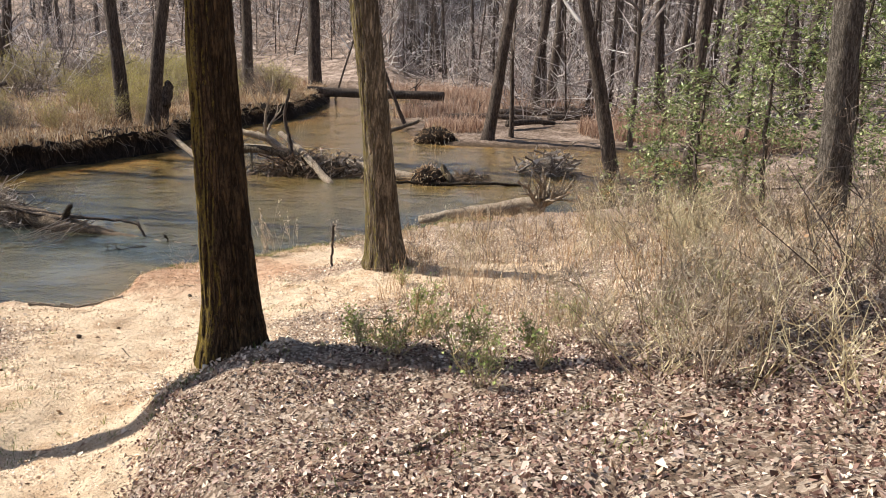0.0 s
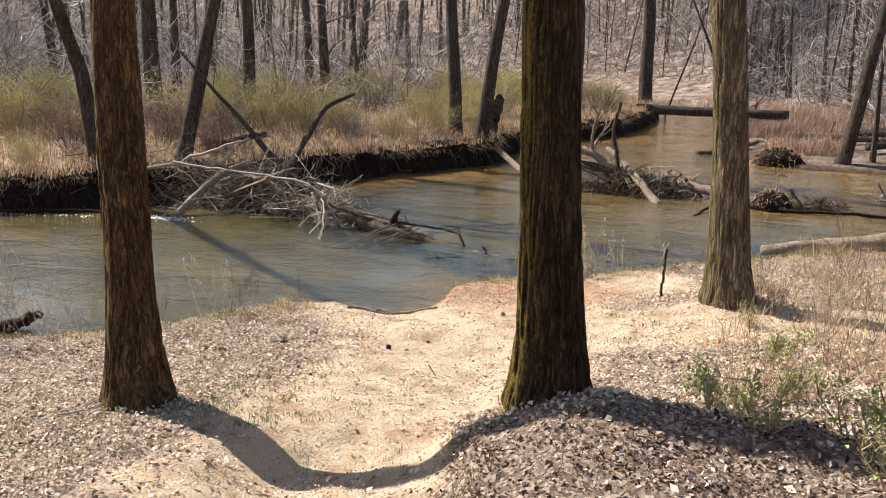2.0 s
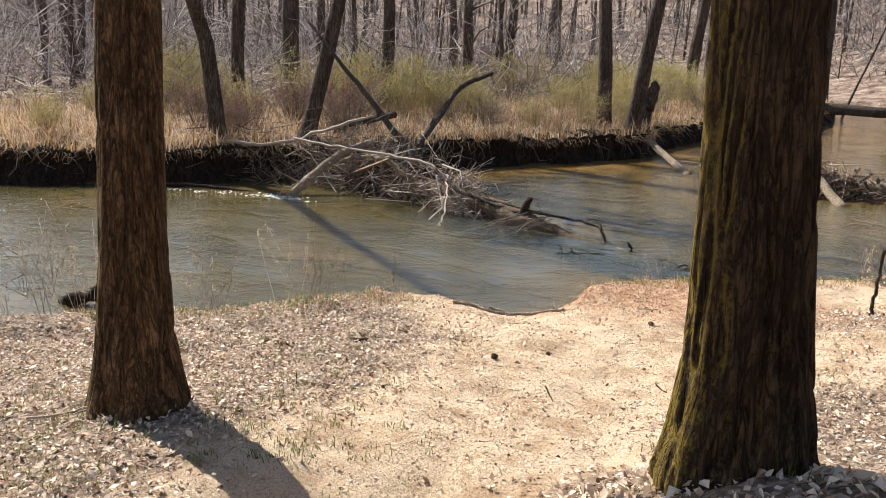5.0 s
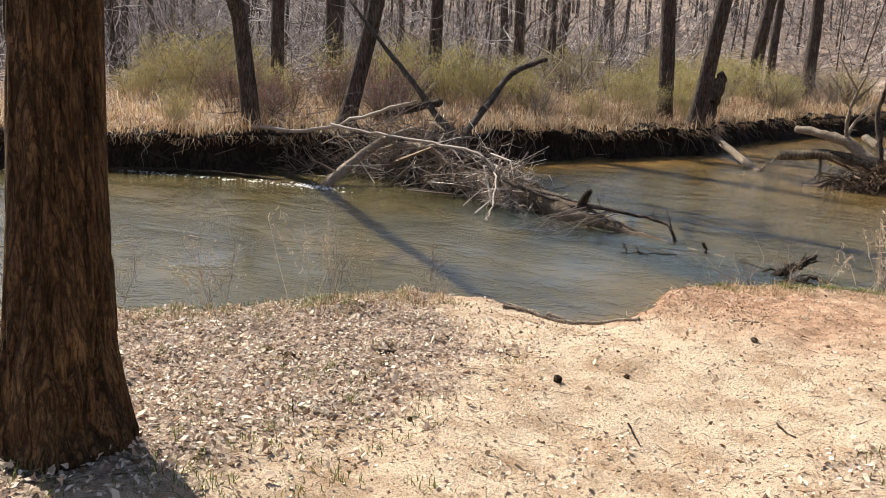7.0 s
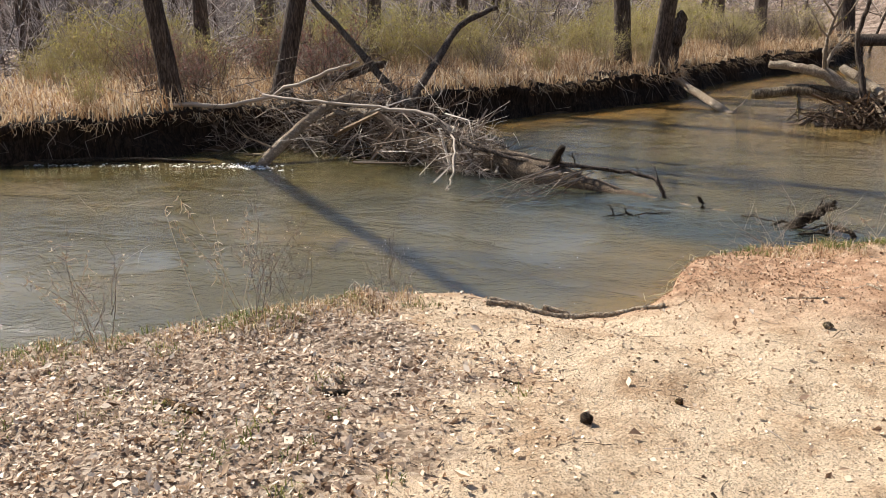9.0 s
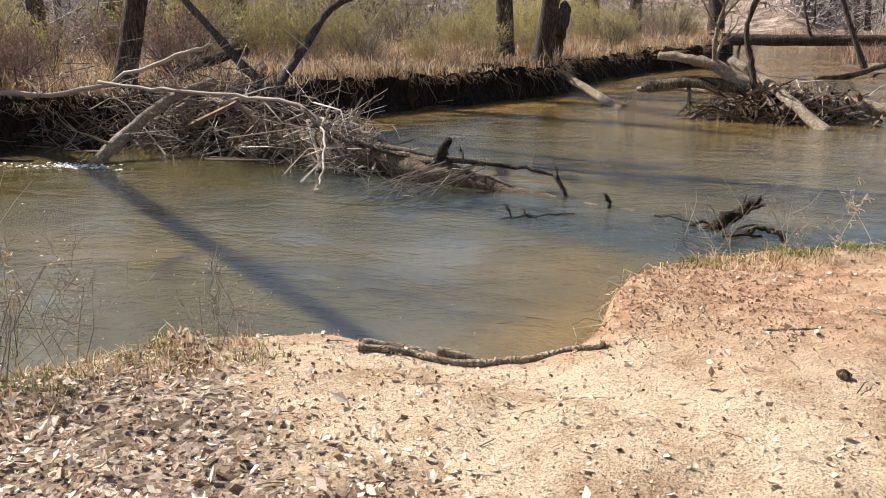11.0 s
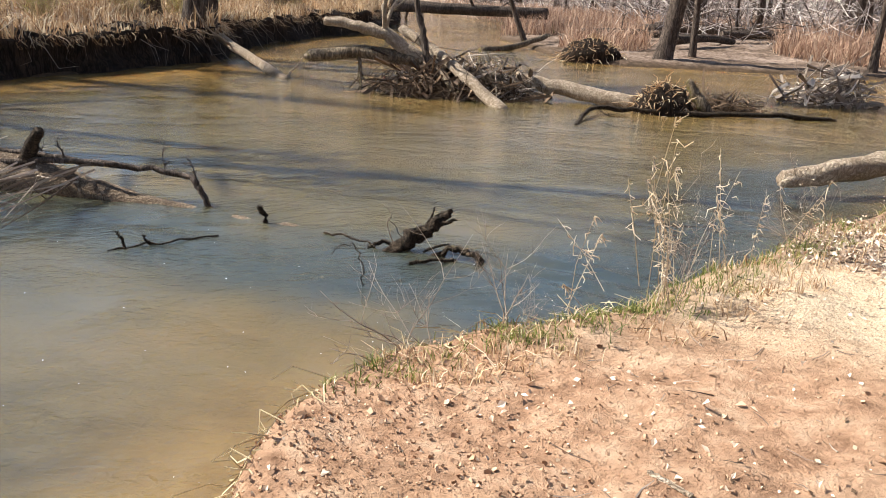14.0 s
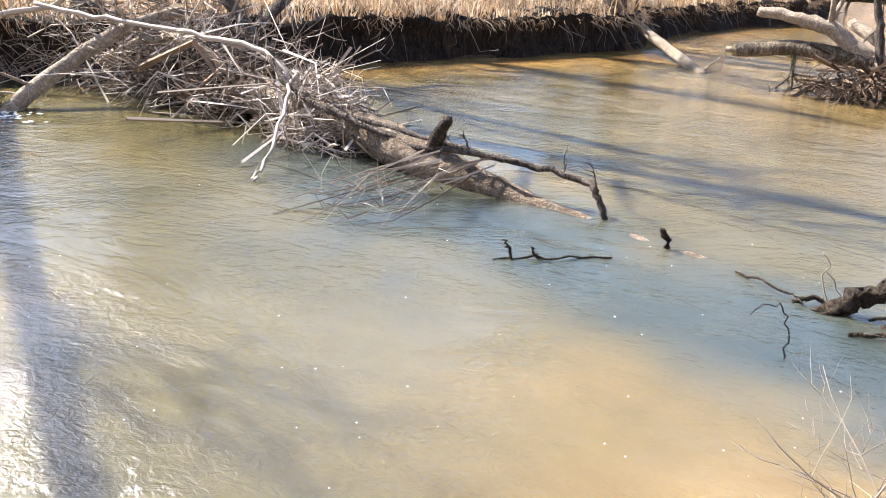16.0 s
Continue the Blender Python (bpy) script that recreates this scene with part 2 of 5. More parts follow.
class Batch:
    """Collects quads of many small pieces for one mesh."""

    def __init__(self):
        self.v, self.q, self.n = [], [], 0

    def add(self, v, q):
        self.v.append(np.asarray(v, float))
        self.q.append(np.asarray(q, np.int64) + self.n)
        self.n += len(v)

    def arrays(self):
        return np.concatenate(self.v), np.concatenate(self.q)

    def tube(self, pts, radii, sides=6, rough=0.0, seed=0):
        p = np.asarray(pts, float)
        r = np.asarray(radii, float)
        d = np.gradient(p, axis=0)
        d /= np.linalg.norm(d, axis=1)[:, None] + 1e-9
        ref = np.array((0.0, 0.0, 1.0)) if abs(d[len(d) // 2, 2]) < 0.8 else np.array((1.0, 0.0, 0.0))
        a = np.cross(d, ref)
        a /= np.linalg.norm(a, axis=1)[:, None] + 1e-9
        b = np.cross(d, a)
        ang = np.linspace(0, 2 * math.pi, sides, endpoint=False)
        rr = r[:, None] * np.ones(sides)
        if rough > 0:
            s = np.arange(len(p))[:, None]
            rr = rr * (1 + rough * 2 * (vnoise(np.cos(ang) * 1.6 + 9, np.sin(ang) * 1.6 + 9, s * 0.55, seed) - 0.5))
        v = p[:, None, :] + (a[:, None, :] * np.cos(ang)[None, :, None] + b[:, None, :] * np.sin(ang)[None, :, None]) * rr[:, :, None]
        n = len(p)
        i, j = np.meshgrid(np.arange(n - 1), np.arange(sides), indexing="ij")
        k = (j + 1) % sides
        q = np.stack([i * sides + j, i * sides + k, (i + 1) * sides + k, (i + 1) * sides + j], -1).reshape(-1, 4)
        v = v.reshape(-1, 3)
        caps = []
        for ring, flip in ((0, True), (n - 1, False)):
            for c in range(1, sides - 1, 2):
                f = [ring * sides, ring * sides + c, ring * sides + c + 1, ring * sides + min(c + 2, sides - 1)]
                if f[3] == f[2]:
                    continue
                caps.append(f[::-1] if flip else f)
        self.add(v, np.concatenate([q, np.array(caps)]) if caps else q)

    def twigs(self, a, b, ra, rb, bend=0.0, rng=None):
        """Many thin three-sided twigs from a to b, each bent a little in the middle."""
        a, b = np.asarray(a, float), np.asarray(b, float)
        n = len(a)
        d = b - a
        ln = np.linalg.norm(d, axis=1)[:, None] + 1e-9
        d = d / ln
        ref = np.where(np.abs(d[:, 2:3]) < 0.8, np.array([[0.0, 0.0, 1.0]]), np.array([[1.0, 0.0, 0.0]]))
        s = np.cross(d, ref)
        s /= np.linalg.norm(s, axis=1)[:, None] + 1e-9
        t = np.cross(d, s)
        off = 0.0
        if bend > 0:
            off = (s * rng.normal(0, bend, (n, 1)) + t * rng.normal(0, bend, (n, 1))) * ln
        rings = []
        ra, rb = np.broadcast_to(np.asarray(ra, float), (n,))[:, None], np.broadcast_to(np.asarray(rb, float), (n,))[:, None]
        for c, r in ((a, ra), ((a + b) / 2 + off, (ra + rb) / 2), (b, rb)):
            for k in range(3):
                g = k * 2.0944
                rings.append(c + (s * math.cos(g) + t * math.sin(g)) * r)
        v = np.stack(rings, 1).reshape(-1, 3)
        f = []
        for lvl in (0, 3):
            for k in range(3):
                f.append([lvl + k, lvl + (k + 1) % 3, lvl + 3 + (k + 1) % 3, lvl + 3 + k])
        q = (np.arange(n)[:, None, None] * 9 + np.array(f)[None]).reshape(-1, 4)
        self.add(v, q)

    def leaves(self, c, size, rng, tilt=0.5, narrow=0.45, curl=0.25):
        """Many small leaves, folded along the midrib, at the places c."""
        c = np.asarray(c, float)
        n = len(c)
        yaw = rng.uniform(0, 2 * math.pi, n)
        pit = rng.normal(0, tilt, n)
        rol = rng.normal(0, tilt, n)
        d = np.stack([np.cos(yaw) * np.cos(pit), np.sin(yaw) * np.cos(pit), np.sin(pit)], 1)
        up = np.stack([-np.cos(yaw) * np.sin(pit), -np.sin(yaw) * np.sin(pit), np.cos(pit)], 1)
        s = np.cross(d, up)
        s2 = s * np.cos(rol)[:, None] + up * np.sin(rol)[:, None]
        u2 = np.cross(s2, d)
        L = np.broadcast_to(np.asarray(size, float), (n,))[:, None]
        k = rng.uniform(-1, 1, (n, 1)) * curl
        w = narrow * rng.uniform(0.7, 1.25, (n, 1))
        base, tip = c - d * L * 0.5, c + d * L * 0.5 + u2 * L * k
        mid = c - u2 * L * 0.10
        r1, l1 = c + s2 * L * w + u2 * L * abs(k) * 0.6, c - s2 * L * w + u2 * L * abs(k) * 0.6
        v = np.stack([base, r1, tip, mid, l1], 1).reshape(-1, 3)
        f = np.array([[0, 1, 2, 3], [0, 3, 2, 4]])
        self.add(v, (np.arange(n)[:, None, None] * 5 + f[None]).reshape(-1, 4))

    def blades(self, c, height, width, rng, lean=0.4):
        """Many grass blades, each of two bent quads."""
        c = np.asarray(c, float)
        n = len(c)
        yaw, ly = rng.uniform(0, 2 * math.pi, n), rng.uniform(0, 2 * math.pi, n)
        h = np.broadcast_to(np.asarray(height, float), (n,))[:, None]
        w = np.broadcast_to(np.asarray(width, float), (n,))[:, None]
        s = np.stack([np.cos(yaw), np.sin(yaw), 0 * yaw], 1)
        l = np.stack([np.cos(ly), np.sin(ly), 0 * ly], 1) * np.abs(rng.normal(0, lean, (n, 1)))
        up = np.array([[0, 0, 1.0]])
        m, t = c + (up * 0.55 + l * 0.35) * h, c + (up * (0.95 - 0.25 * np.minimum(1, np.linalg.norm(l, axis=1)[:, None])) + l) * h
        v = np.stack([c - s * w, c + s * w, m + s * w * 0.8, m - s * w * 0.8, t + s * w * 0.15, t - s * w * 0.15], 1).reshape(-1, 3)
        f = np.array([[0, 1, 2, 3], [3, 2, 4, 5]])
        self.add(v, (np.arange(n)[:, None, None] * 6 + f[None]).reshape(-1, 4))


def quads(name, v, q, material, smooth=True):
    me = bpy.data.meshes.new(name)
    v, q = np.asarray(v, np.float32), np.asarray(q, np.int32)
    me.vertices.add(len(v))
    me.vertices.foreach_set("co", v.ravel())
    me.loops.add(q.size)
    me.loops.foreach_set("vertex_index", q.ravel())
    me.polygons.add(len(q))
    me.polygons.foreach_set("loop_start", np.arange(0, q.size, 4, dtype=np.int32))
    me.polygons.foreach_set("use_smooth", np.full(len(q), smooth))
    me.update(calc_edges=True)
    me.materials.append(material)
    return me


def stuff(name, batch, material, label, category, smooth=False):
    ob = new(name, quads(name, *batch.arrays(), material, smooth))
    return tagged(ob, label, category, kind="stuff")


def thing(name, at, label, category, group=""):
    ob = new(name)
    ob.location = at
    ob.empty_display_size = 0.1
    return tagged(ob, label, category, group)


def part(name, batch, material, parent, label="", smooth=True):
    """Links a batch, given in the thing's own coordinates, as one mesh under it."""
    ob = new(name, quads(name, *batch.arrays(), material, smooth))
    ob.parent = parent
    if label:
        ob["label"] = label
    return ob


# ---- the lie of the land ----
NEAR_SHORE = [(-60, -42), (-14, -1.2), (-7.3, 5.7), (-6.2, 6.75), (-5.4, 8.12), (-4.78, 8.52), (-4.3, 8.72), (-3.62, 8.9), (-3.56, 9.3), (-3.55, 9.9),
              (-3.42, 10.3), (-3.15, 10.7), (-2.75, 10.98), (-2.3, 11.15), (-1.8, 11.5), (-1.1, 12.25), (-0.3, 13.0), (0.3, 13.5), (1.45, 14.9), (4.4, 16.5), (7.2, 18.2), (9.5, 21.5), (11.0, 25.5),
              (11.0, 30.0), (9.5, 32.0), (6.0, 32.4), (2.0, 32.5), (0.3, 33.6), (-0.4, 38.0), (-1.3, 42.0), (-0.6, 50.0), (-0.5, 56.0), (-5, 67), (-22, 82), (-70, 100)]
FAR_SHORE = [(-60, -18), (-30, 3), (-18.9, 11.2), (-17.1, 12.6), (-15.7, 13.9), (-14.2, 16.3), (-12.9, 18.9), (-11.9, 21.3), (-10.2, 24.5), (-8.6, 28.2), (-9.2, 31.0),
             (-8.2, 37.4), (-6.3, 42.0), (-6.3, 48.0), (-6.2, 55.0), (-10, 62), (-24, 72), (-70, 88)]
BARE_WAY = [(0.3, 0.2), (-0.6, 1.4), (-1.4, 2.8), (-1.85, 4.4), (-2.2, 6.4), (-2.5, 8.2), (-2.3, 9.5)]
HOLLOW = [(-1.6, 3.45), (-1.35, 3.0), (-0.95, 1.9), (-0.35, 0.7), (0.6, -0.9)]
LANDING = [(-2.6, 7.7), (-3.4, 8.1), (-4.3, 8.2)]
POINT = [(-2.9, 9.2), (-2.5, 10.2), (-1.8, 10.6), (-0.9, 11.2)]
SIDE_WAY = [(-2.2, 7.2), (-0.6, 8.0), (1.2, 8.4), (2.6, 8.9)]


def away(x, y, line):
    """Distance from points to a polyline."""
    best = np.full(np.shape(x), 1e9)
    for (ax, ay), (bx, by) in zip(line[:-1], line[1:]):
        dx, dy = bx - ax, by - ay
        t = np.clip(((x - ax) * dx + (y - ay) * dy) / (dx * dx + dy * dy), 0, 1)
        best = np.minimum(best, np.hypot(x - ax - t * dx, y - ay - t * dy))
    return best


def in_river(x, y):
    ring = NEAR_SHORE + FAR_SHORE[::-1]
    inside = np.zeros(np.shape(x), bool)
    for (ax, ay), (bx, by) in zip(ring, ring[1:] + ring[:1]):
        if ay == by:
            continue
        cross = (ay > y) != (by > y)
        inside ^= cross & (x < (bx - ax) * (y - ay) / (by - ay) + ax)
    return inside


def land(x, y):
    """Height of the ground, with its masks: distance to the near and far shore, river or not."""
    x, y = np.asarray(x, float), np.asarray(y, float)
    wob = (fractal(x * 1.3, y * 1.3, 0, 5, 3) - 0.5) * 0.26
    dn, df, river = away(x, y, NEAR_SHORE) + wob, away(x, y, FAR_SHORE) + wob, in_river(x, y)
    flat = step01(14, 30, y) * step01(-4, -1, x)
    top = 0.60 + 0.02 * dn + 0.0172 * np.minimum(dn, 13) ** 2 + 0.3 * np.maximum(dn - 13, 0)
    low = 0.10 + 0.05 * np.minimum(dn, 12) + 0.16 * np.maximum(dn - 16, 0)
    near = top * (1 - flat) + low * flat
    near = near + 0.46 * np.exp(-(((x - 0.15) / 1.35) ** 2 + ((y - 3.45) / 0.9) ** 2)) + 0.28 * np.exp(-(((x - 0.75) / 1.2) ** 2 + ((y - 9.2) / 0.9) ** 2))
    near = near + 0.16 * np.exp(-(((x + 4.1) / 0.9) ** 2 + ((y - 3.8) / 0.8) ** 2)) - 0.17 * np.exp(-(((x + 3.9) / 0.65) ** 2 + ((y - 8.6) / 0.5) ** 2))
    near = near - 0.10 * step01(1.6, 0.4, away(x, y, BARE_WAY)) * step01(1.5, 4.0, dn) - 0.24 * step01(0.78, 0.3, away(x, y, HOLLOW) * np.where(x < -1.35 + 0.45 * (3.0 - y), 0.55, 1.0) + 0.4 * wob)
    far = 0.78 + 0.022 * np.minimum(df, 26) + 0.15 * np.maximum(df - 26, 0) * step01(24, 60, df) + 0.25 * (fractal(x * 0.12, y * 0.12, 0, 31, 3) - 0.5)
    far = np.minimum(far, 34 + 0.01 * df)
    near = np.minimum(near, 30)
    is_far = (df < dn) & ~river
    z = np.where(is_far, far * step01(0.0, 1.2, df), near * step01(-0.05, 0.2, dn) + 0.0)
    bed = -0.12 - 0.5 * np.minimum(1, np.minimum(dn, df) / 2.5)
    z = np.where(river, bed, z)
    rough = (fractal(x * 2.2, y * 2.2, 0, 11, 4) - 0.5) * 0.11 + (fractal(x * 5, y * 5, 0, 17, 2) - 0.5) * 0.06
    rough = rough + 0.16 * (fractal(x * 2.8, y * 2.8, 0, 23, 3) - 0.5) * step01(5.0, 3.2, y) * step01(-0.9, 0.3, x)
    z = z + np.where(river, 0.02, 1.0) * rough * np.where(is_far, 2.0, 1.0) * step01(-0.1, 0.35, np.minimum(dn, df))
    return z, dn, df, river, is_far


def height(x, y):
    return land(x, y)[0]


def spread(fine0, fine1, fine, mid0, mid1, mid, end):
    left, right = [], []
    v, s = mid0, mid
    while v > -end:
        s *= 1.22
        v -= s
        left.append(v)
    v, s = mid1, mid
    while v < end:
        s *= 1.22
        v += s
        right.append(v)
    return np.array(left[::-1] + list(np.arange(mid0, fine0, mid)) + list(np.arange(fine0, fine1, fine)) + list(np.arange(fine1, mid1, mid)) + right)


def bare(x, y):
    m = step01(2.3, 0.6, away(x, y, BARE_WAY)) * step01(0.2, 2.6, y) + 0.85 * step01(1.15, 0.35, away(x, y, SIDE_WAY)) + step01(0.95, 0.4, away(x, y, LANDING)) + 0.95 * step01(1.3, 0.6, away(x, y, POINT))
    m = m * (1 - step01(-1.0, -0.55, x + 0.25 * (y - 2.6)) * step01(5.2, 4.3, y))
    return np.clip(m + (fractal(x * 1.7, y * 1.7, 0, 71, 3) - 0.5) * 1.0 * (m > 0.02), 0, 1)


def build_ground():
    xs, ys = spread(-8, 6, 0.065, -30, 22, 0.3, 420), spread(-3.6, 13.6, 0.065, -14, 62, 0.3, 420)
    X, Y = np.meshgrid(xs, ys, indexing="ij")
    z, dn, df, river, is_far = land(X.ravel(), Y.ravel())
    x, y = X.ravel(), Y.ravel()
    n, m = len(xs), len(ys)
    i, j = np.meshgrid(np.arange(n - 1), np.arange(m - 1), indexing="ij")
    q = np.stack([i * m + j, (i + 1) * m + j, (i + 1) * m + j + 1, i * m + j + 1], -1).reshape(-1, 4)
    me = quads("ground", np.stack([x, y, z], 1), q, EARTH)
    masks = {
        "bare": bare(x, y),
        "clay": np.clip(step01(1.25, 0.35, np.hypot((x + 2.1) / 2.1, (y - 9.9) / 1.35) + 0.5 * (fractal(x * 1.5, y * 1.5, 0, 91, 3) - 0.5)) + step01(0.5, 0.0, dn) * step01(-6, -4, x), 0, 1) * 0.95,
        "far": np.clip(is_far * 1.0 + step01(13, 18, y), 0, 1),
        "wet": np.clip(step01(0.18, 0.02, z) + is_far * step01(0.7, 0.3, df) + 0.4 * step01(26, 30, y) * ~is_far * step01(0.75, 0.25, z), 0, 1) * ~((dn < 0.6) & (y < 13) & (z > 0.1)),
    }
    for key, val in masks.items():
        a = me.attributes.new(key, "FLOAT", "POINT")
        a.data.foreach_set("value", val.astype(np.float32))
    tagged(new("ground", me), "sandy leaf-strewn river bank rising into bare woods", "ground", kind="structure")


# choppy reach along the log, tinted with a painted sky reflection
SKY_TINT_CHOP = [(-8.2, 14.9), (-6.3, 14.2), (-4.4, 13.5), (-2.4, 12.9), (-0.6, 13.9), (1.5, 17.5), (4.5, 19.5)]


def build_water():
    xs = np.concatenate([np.arange(-62, -10, 0.32), np.arange(-10, 2.4, 0.055), np.arange(2.4, 14, 0.32)])
    ys = np.concatenate([np.arange(-44, 8.4, 0.32), np.arange(8.4, 16.6, 0.055), np.arange(16.6, 132, 0.32)])
    X, Y = np.meshgrid(xs, ys, indexing="ij")
    x, y = X.ravel(), Y.ravel()
    dn, df, river = away(x, y, NEAR_SHORE), away(x, y, FAR_SHORE), in_river(x, y)
    keep = (river | (np.minimum(dn, df) < 0.9)).reshape(X.shape)
    m = len(ys)
    i, j = np.meshgrid(np.arange(len(xs) - 1), np.arange(m - 1), indexing="ij")
    ok = keep[:-1, :-1] & keep[1:, :-1] & keep[1:, 1:] & keep[:-1, 1:]
    q = np.stack([i * m + j, (i + 1) * m + j, (i + 1) * m + j + 1, i * m + j + 1], -1)[ok]
    used, inv = np.unique(q.ravel(), return_inverse=True)
    sky_tint_chop = np.clip(step01(1.5, 0.2, away(x, y, SKY_TINT_CHOP) + (fractal(x * 1.2, y * 1.2, 0, 83, 3) - 0.5) * 1.2) * 0.85, 0, 1)
    near = step01(-10, -8.5, x) * step01(2.4, 1.4, x) * step01(8.4, 9.0, y) * step01(16.6, 15.6, y)
    chop = (fractal(x * 2.6 + 0.8 * y, y * 3.6, 0, 201, 3) - 0.5) * (0.012 + 0.03 * sky_tint_chop)
    # the wake that trails from the snag, its crests along the current
    u, w = (x + 2.75) * 0.86 - (y - 13.9) * 0.51, (x + 2.75) * 0.51 + (y - 13.9) * 0.86
    tail = step01(-0.2, 0.25, u) * step01(3.4, 0.6, u) * step01(0.3 + 0.35 * np.maximum(u, 0), 0.1, np.abs(w + 0.05))
    wake = 0.016 * np.sin(w * 21 + 2.2 * fractal(x * 1.5, y * 1.5, 0, 205, 2)) * tail
    z = (chop + wake) * near
    me = quads("water", np.stack([x, y, z], 1)[used], inv.reshape(-1, 4), WATER)
    shoal = step01(1.3, 0.1, dn) * step01(9, 11, y * 0 + 10) * 0.8 + step01(2.6, 0.3, df) * step01(17, 20, y) * 0.9
    shoal = shoal + 0.9 * step01(13, 24, y + 0.5 * x) * fractal(x * 0.5, y * 0.35, 0, 3, 3) + 0.2 * step01(2.6, 0.4, np.hypot(x + 3.3, (y - 11.2)))
    a = me.attributes.new("shallow", "FLOAT", "POINT")
    a.data.foreach_set("value", np.clip(shoal, 0, 1)[used].astype(np.float32))
    a = me.attributes.new("sky_tint_chop", "FLOAT", "POINT")
    a.data.foreach_set("value", sky_tint_chop[used].astype(np.float32))
    tagged(new("water", me), "slow murky brown-green river with ripples", "river", kind="structure")


build_ground()
build_water()


# ---- trees ----
def limb(batch, rng, start, way, length, radius, depth, sides=5):
    """A wandering limb with side branches down to twigs."""
    n = 5
    pts, p, d = [np.array(start, float)], np.array(start, float), np.array(way, float)
    for _ in range(n):
        d = d + rng.normal(0, 0.16, 3) + np.array((0, 0, 0.05))
        d /= np.linalg.norm(d)
        p = p + d * length / n
        pts.append(p.copy())
    batch.tube(pts, np.linspace(radius, radius * 0.25, n + 1), max(3, sides), 0)
    if depth <= 0:
        return
    for _ in range(int(rng.integers(3, 6))):
        k = rng.uniform(0.3, 1.0)
        a = pts[min(n, int(k * n))]
        side = rng.normal(0, 1, 3)
        side -= side @ d * d
        side /= np.linalg.norm(side) + 1e-9
        w = d * 0.7 + side * 0.8 + np.array((0, 0, 0.15))
        limb(batch, rng, a, w / np.linalg.norm(w), length * rng.uniform(0.4, 0.65), radius * 0.5, depth - 1, sides - 1)


def bare_crown(seed, count=9, reach=3.6, depth=2):
    rng, b = np.random.default_rng(seed), Batch()
    for i in range(count):
        f = i / count
        a = rng.uniform(0, 2 * math.pi)
        w = np.array((math.cos(a), math.sin(a), rng.uniform(0.5, 1.2)))
        limb(b, rng, (0, 0, f * 6.0), w / np.linalg.norm(w), reach * (1.15 - 0.5 * f), 0.09 * (1.2 - 0.6 * f), depth)
    limb(b, rng, (0, 0, 6.0), (0, 0, 1.0), 3.0, 0.07, depth)
    return quads("crown", *b.arrays(), TWIG_FAR, True)


CROWNS = [bare_crown(s) for s in (3, 8, 15)]


def trunk_batch(h, r, lean, flare, sides, rings, rough, seed, low=-0.35, bend=(0.0, 0.0)):
    """A tapering trunk from under the ground to height h, with a flared, lobed foot."""
    b = Batch()
    t = np.linspace(0, 1, rings) ** 1.6
    z = low + (h - low) * t
    ang = np.linspace(0, 2 * math.pi, sides, endpoint=False)
    zz, aa = np.meshgrid(z, ang, indexing="ij")
    foot = np.exp(-np.maximum(zz, 0) / 0.34)
    stout = 1 + 0.26 * np.exp(-np.maximum(zz, 0) / 1.4) * (flare > 0.3)
    rad = r * stout * (1 - 0.62 * np.clip(zz / h, 0, 1)) * (1 + flare * foot * (0.75 + 0.5 * vnoise(np.cos(aa) * 1.9 + 5, np.sin(aa) * 1.9 + 5, seed * 3.3, seed)))
    ridge = vnoise(np.cos(aa) * 3.5 + 40, np.sin(aa) * 3.5 + 40, zz * 1.1, seed + 1) - 0.5
    flake = 0.5 - np.exp(-(np.abs(2 * vnoise(np.cos(aa) * 6 + 40, np.sin(aa) * 6 + 40, zz * 3.2, seed + 2) - 1) / 0.22) ** 2)
    swell = vnoise(np.cos(aa) * 1.3 + 20, np.sin(aa) * 1.3 + 20, zz * 0.8, seed + 3) - 0.5
    rad = rad * (1 + rough * (1.0 * ridge + 0.6 * flake) + 0.13 * swell)
    wx = lean[0] * zz + 0.05 * np.sin(zz * 0.7 + seed) * np.clip(zz / 3, 0, 1)
    wy = lean[1] * zz + 0.05 * np.cos(zz * 0.6 + seed) * np.clip(zz / 3, 0, 1)
    over = np.maximum(0, zz - 2.6)
    wx, wy = wx + bend[0] * over, wy + bend[1] * over
    v = np.stack([wx + rad * np.cos(aa), wy + rad * np.sin(aa), zz], -1).reshape(-1, 3)
    i, j = np.meshgrid(np.arange(rings - 1), np.arange(sides), indexing="ij")
    k = (j + 1) % sides
    b.add(v, np.stack([i * sides + j, i * sides + k, (i + 1) * sides + k, (i + 1) * sides + j], -1).reshape(-1, 4))
    return b


def tree(x, y, r, lean, h, material, label, seed, flare=0.35, detail=1, rough=0.08, group="", crown=True, crown_z=0.45, bend=(0.0, 0.0)):
    z = float(height(x, y))
    ob = thing("tree", (x, y, z), label, "tree", group)
    part("trunk", trunk_batch(h, r, lean, flare, (34 if detail > 3 else 18) * detail, (50 if detail > 3 else 26) * detail, rough, seed, bend=bend), material, ob)
    if crown:
        c = new("crown", CROWNS[seed % 3])
        c.parent = ob
        cz = h * crown_z
        over = max(0.0, cz - 2.6)
        c.location = (lean[0] * cz + bend[0] * over, lean[1] * cz + bend[1] * over, cz)
        s = h * (1 - crown_z) / 8.5
        c.rotation_euler = (0, 0, seed * 1.7)
        c.scale = (s * 0.8, s * 0.8, s)
    return ob


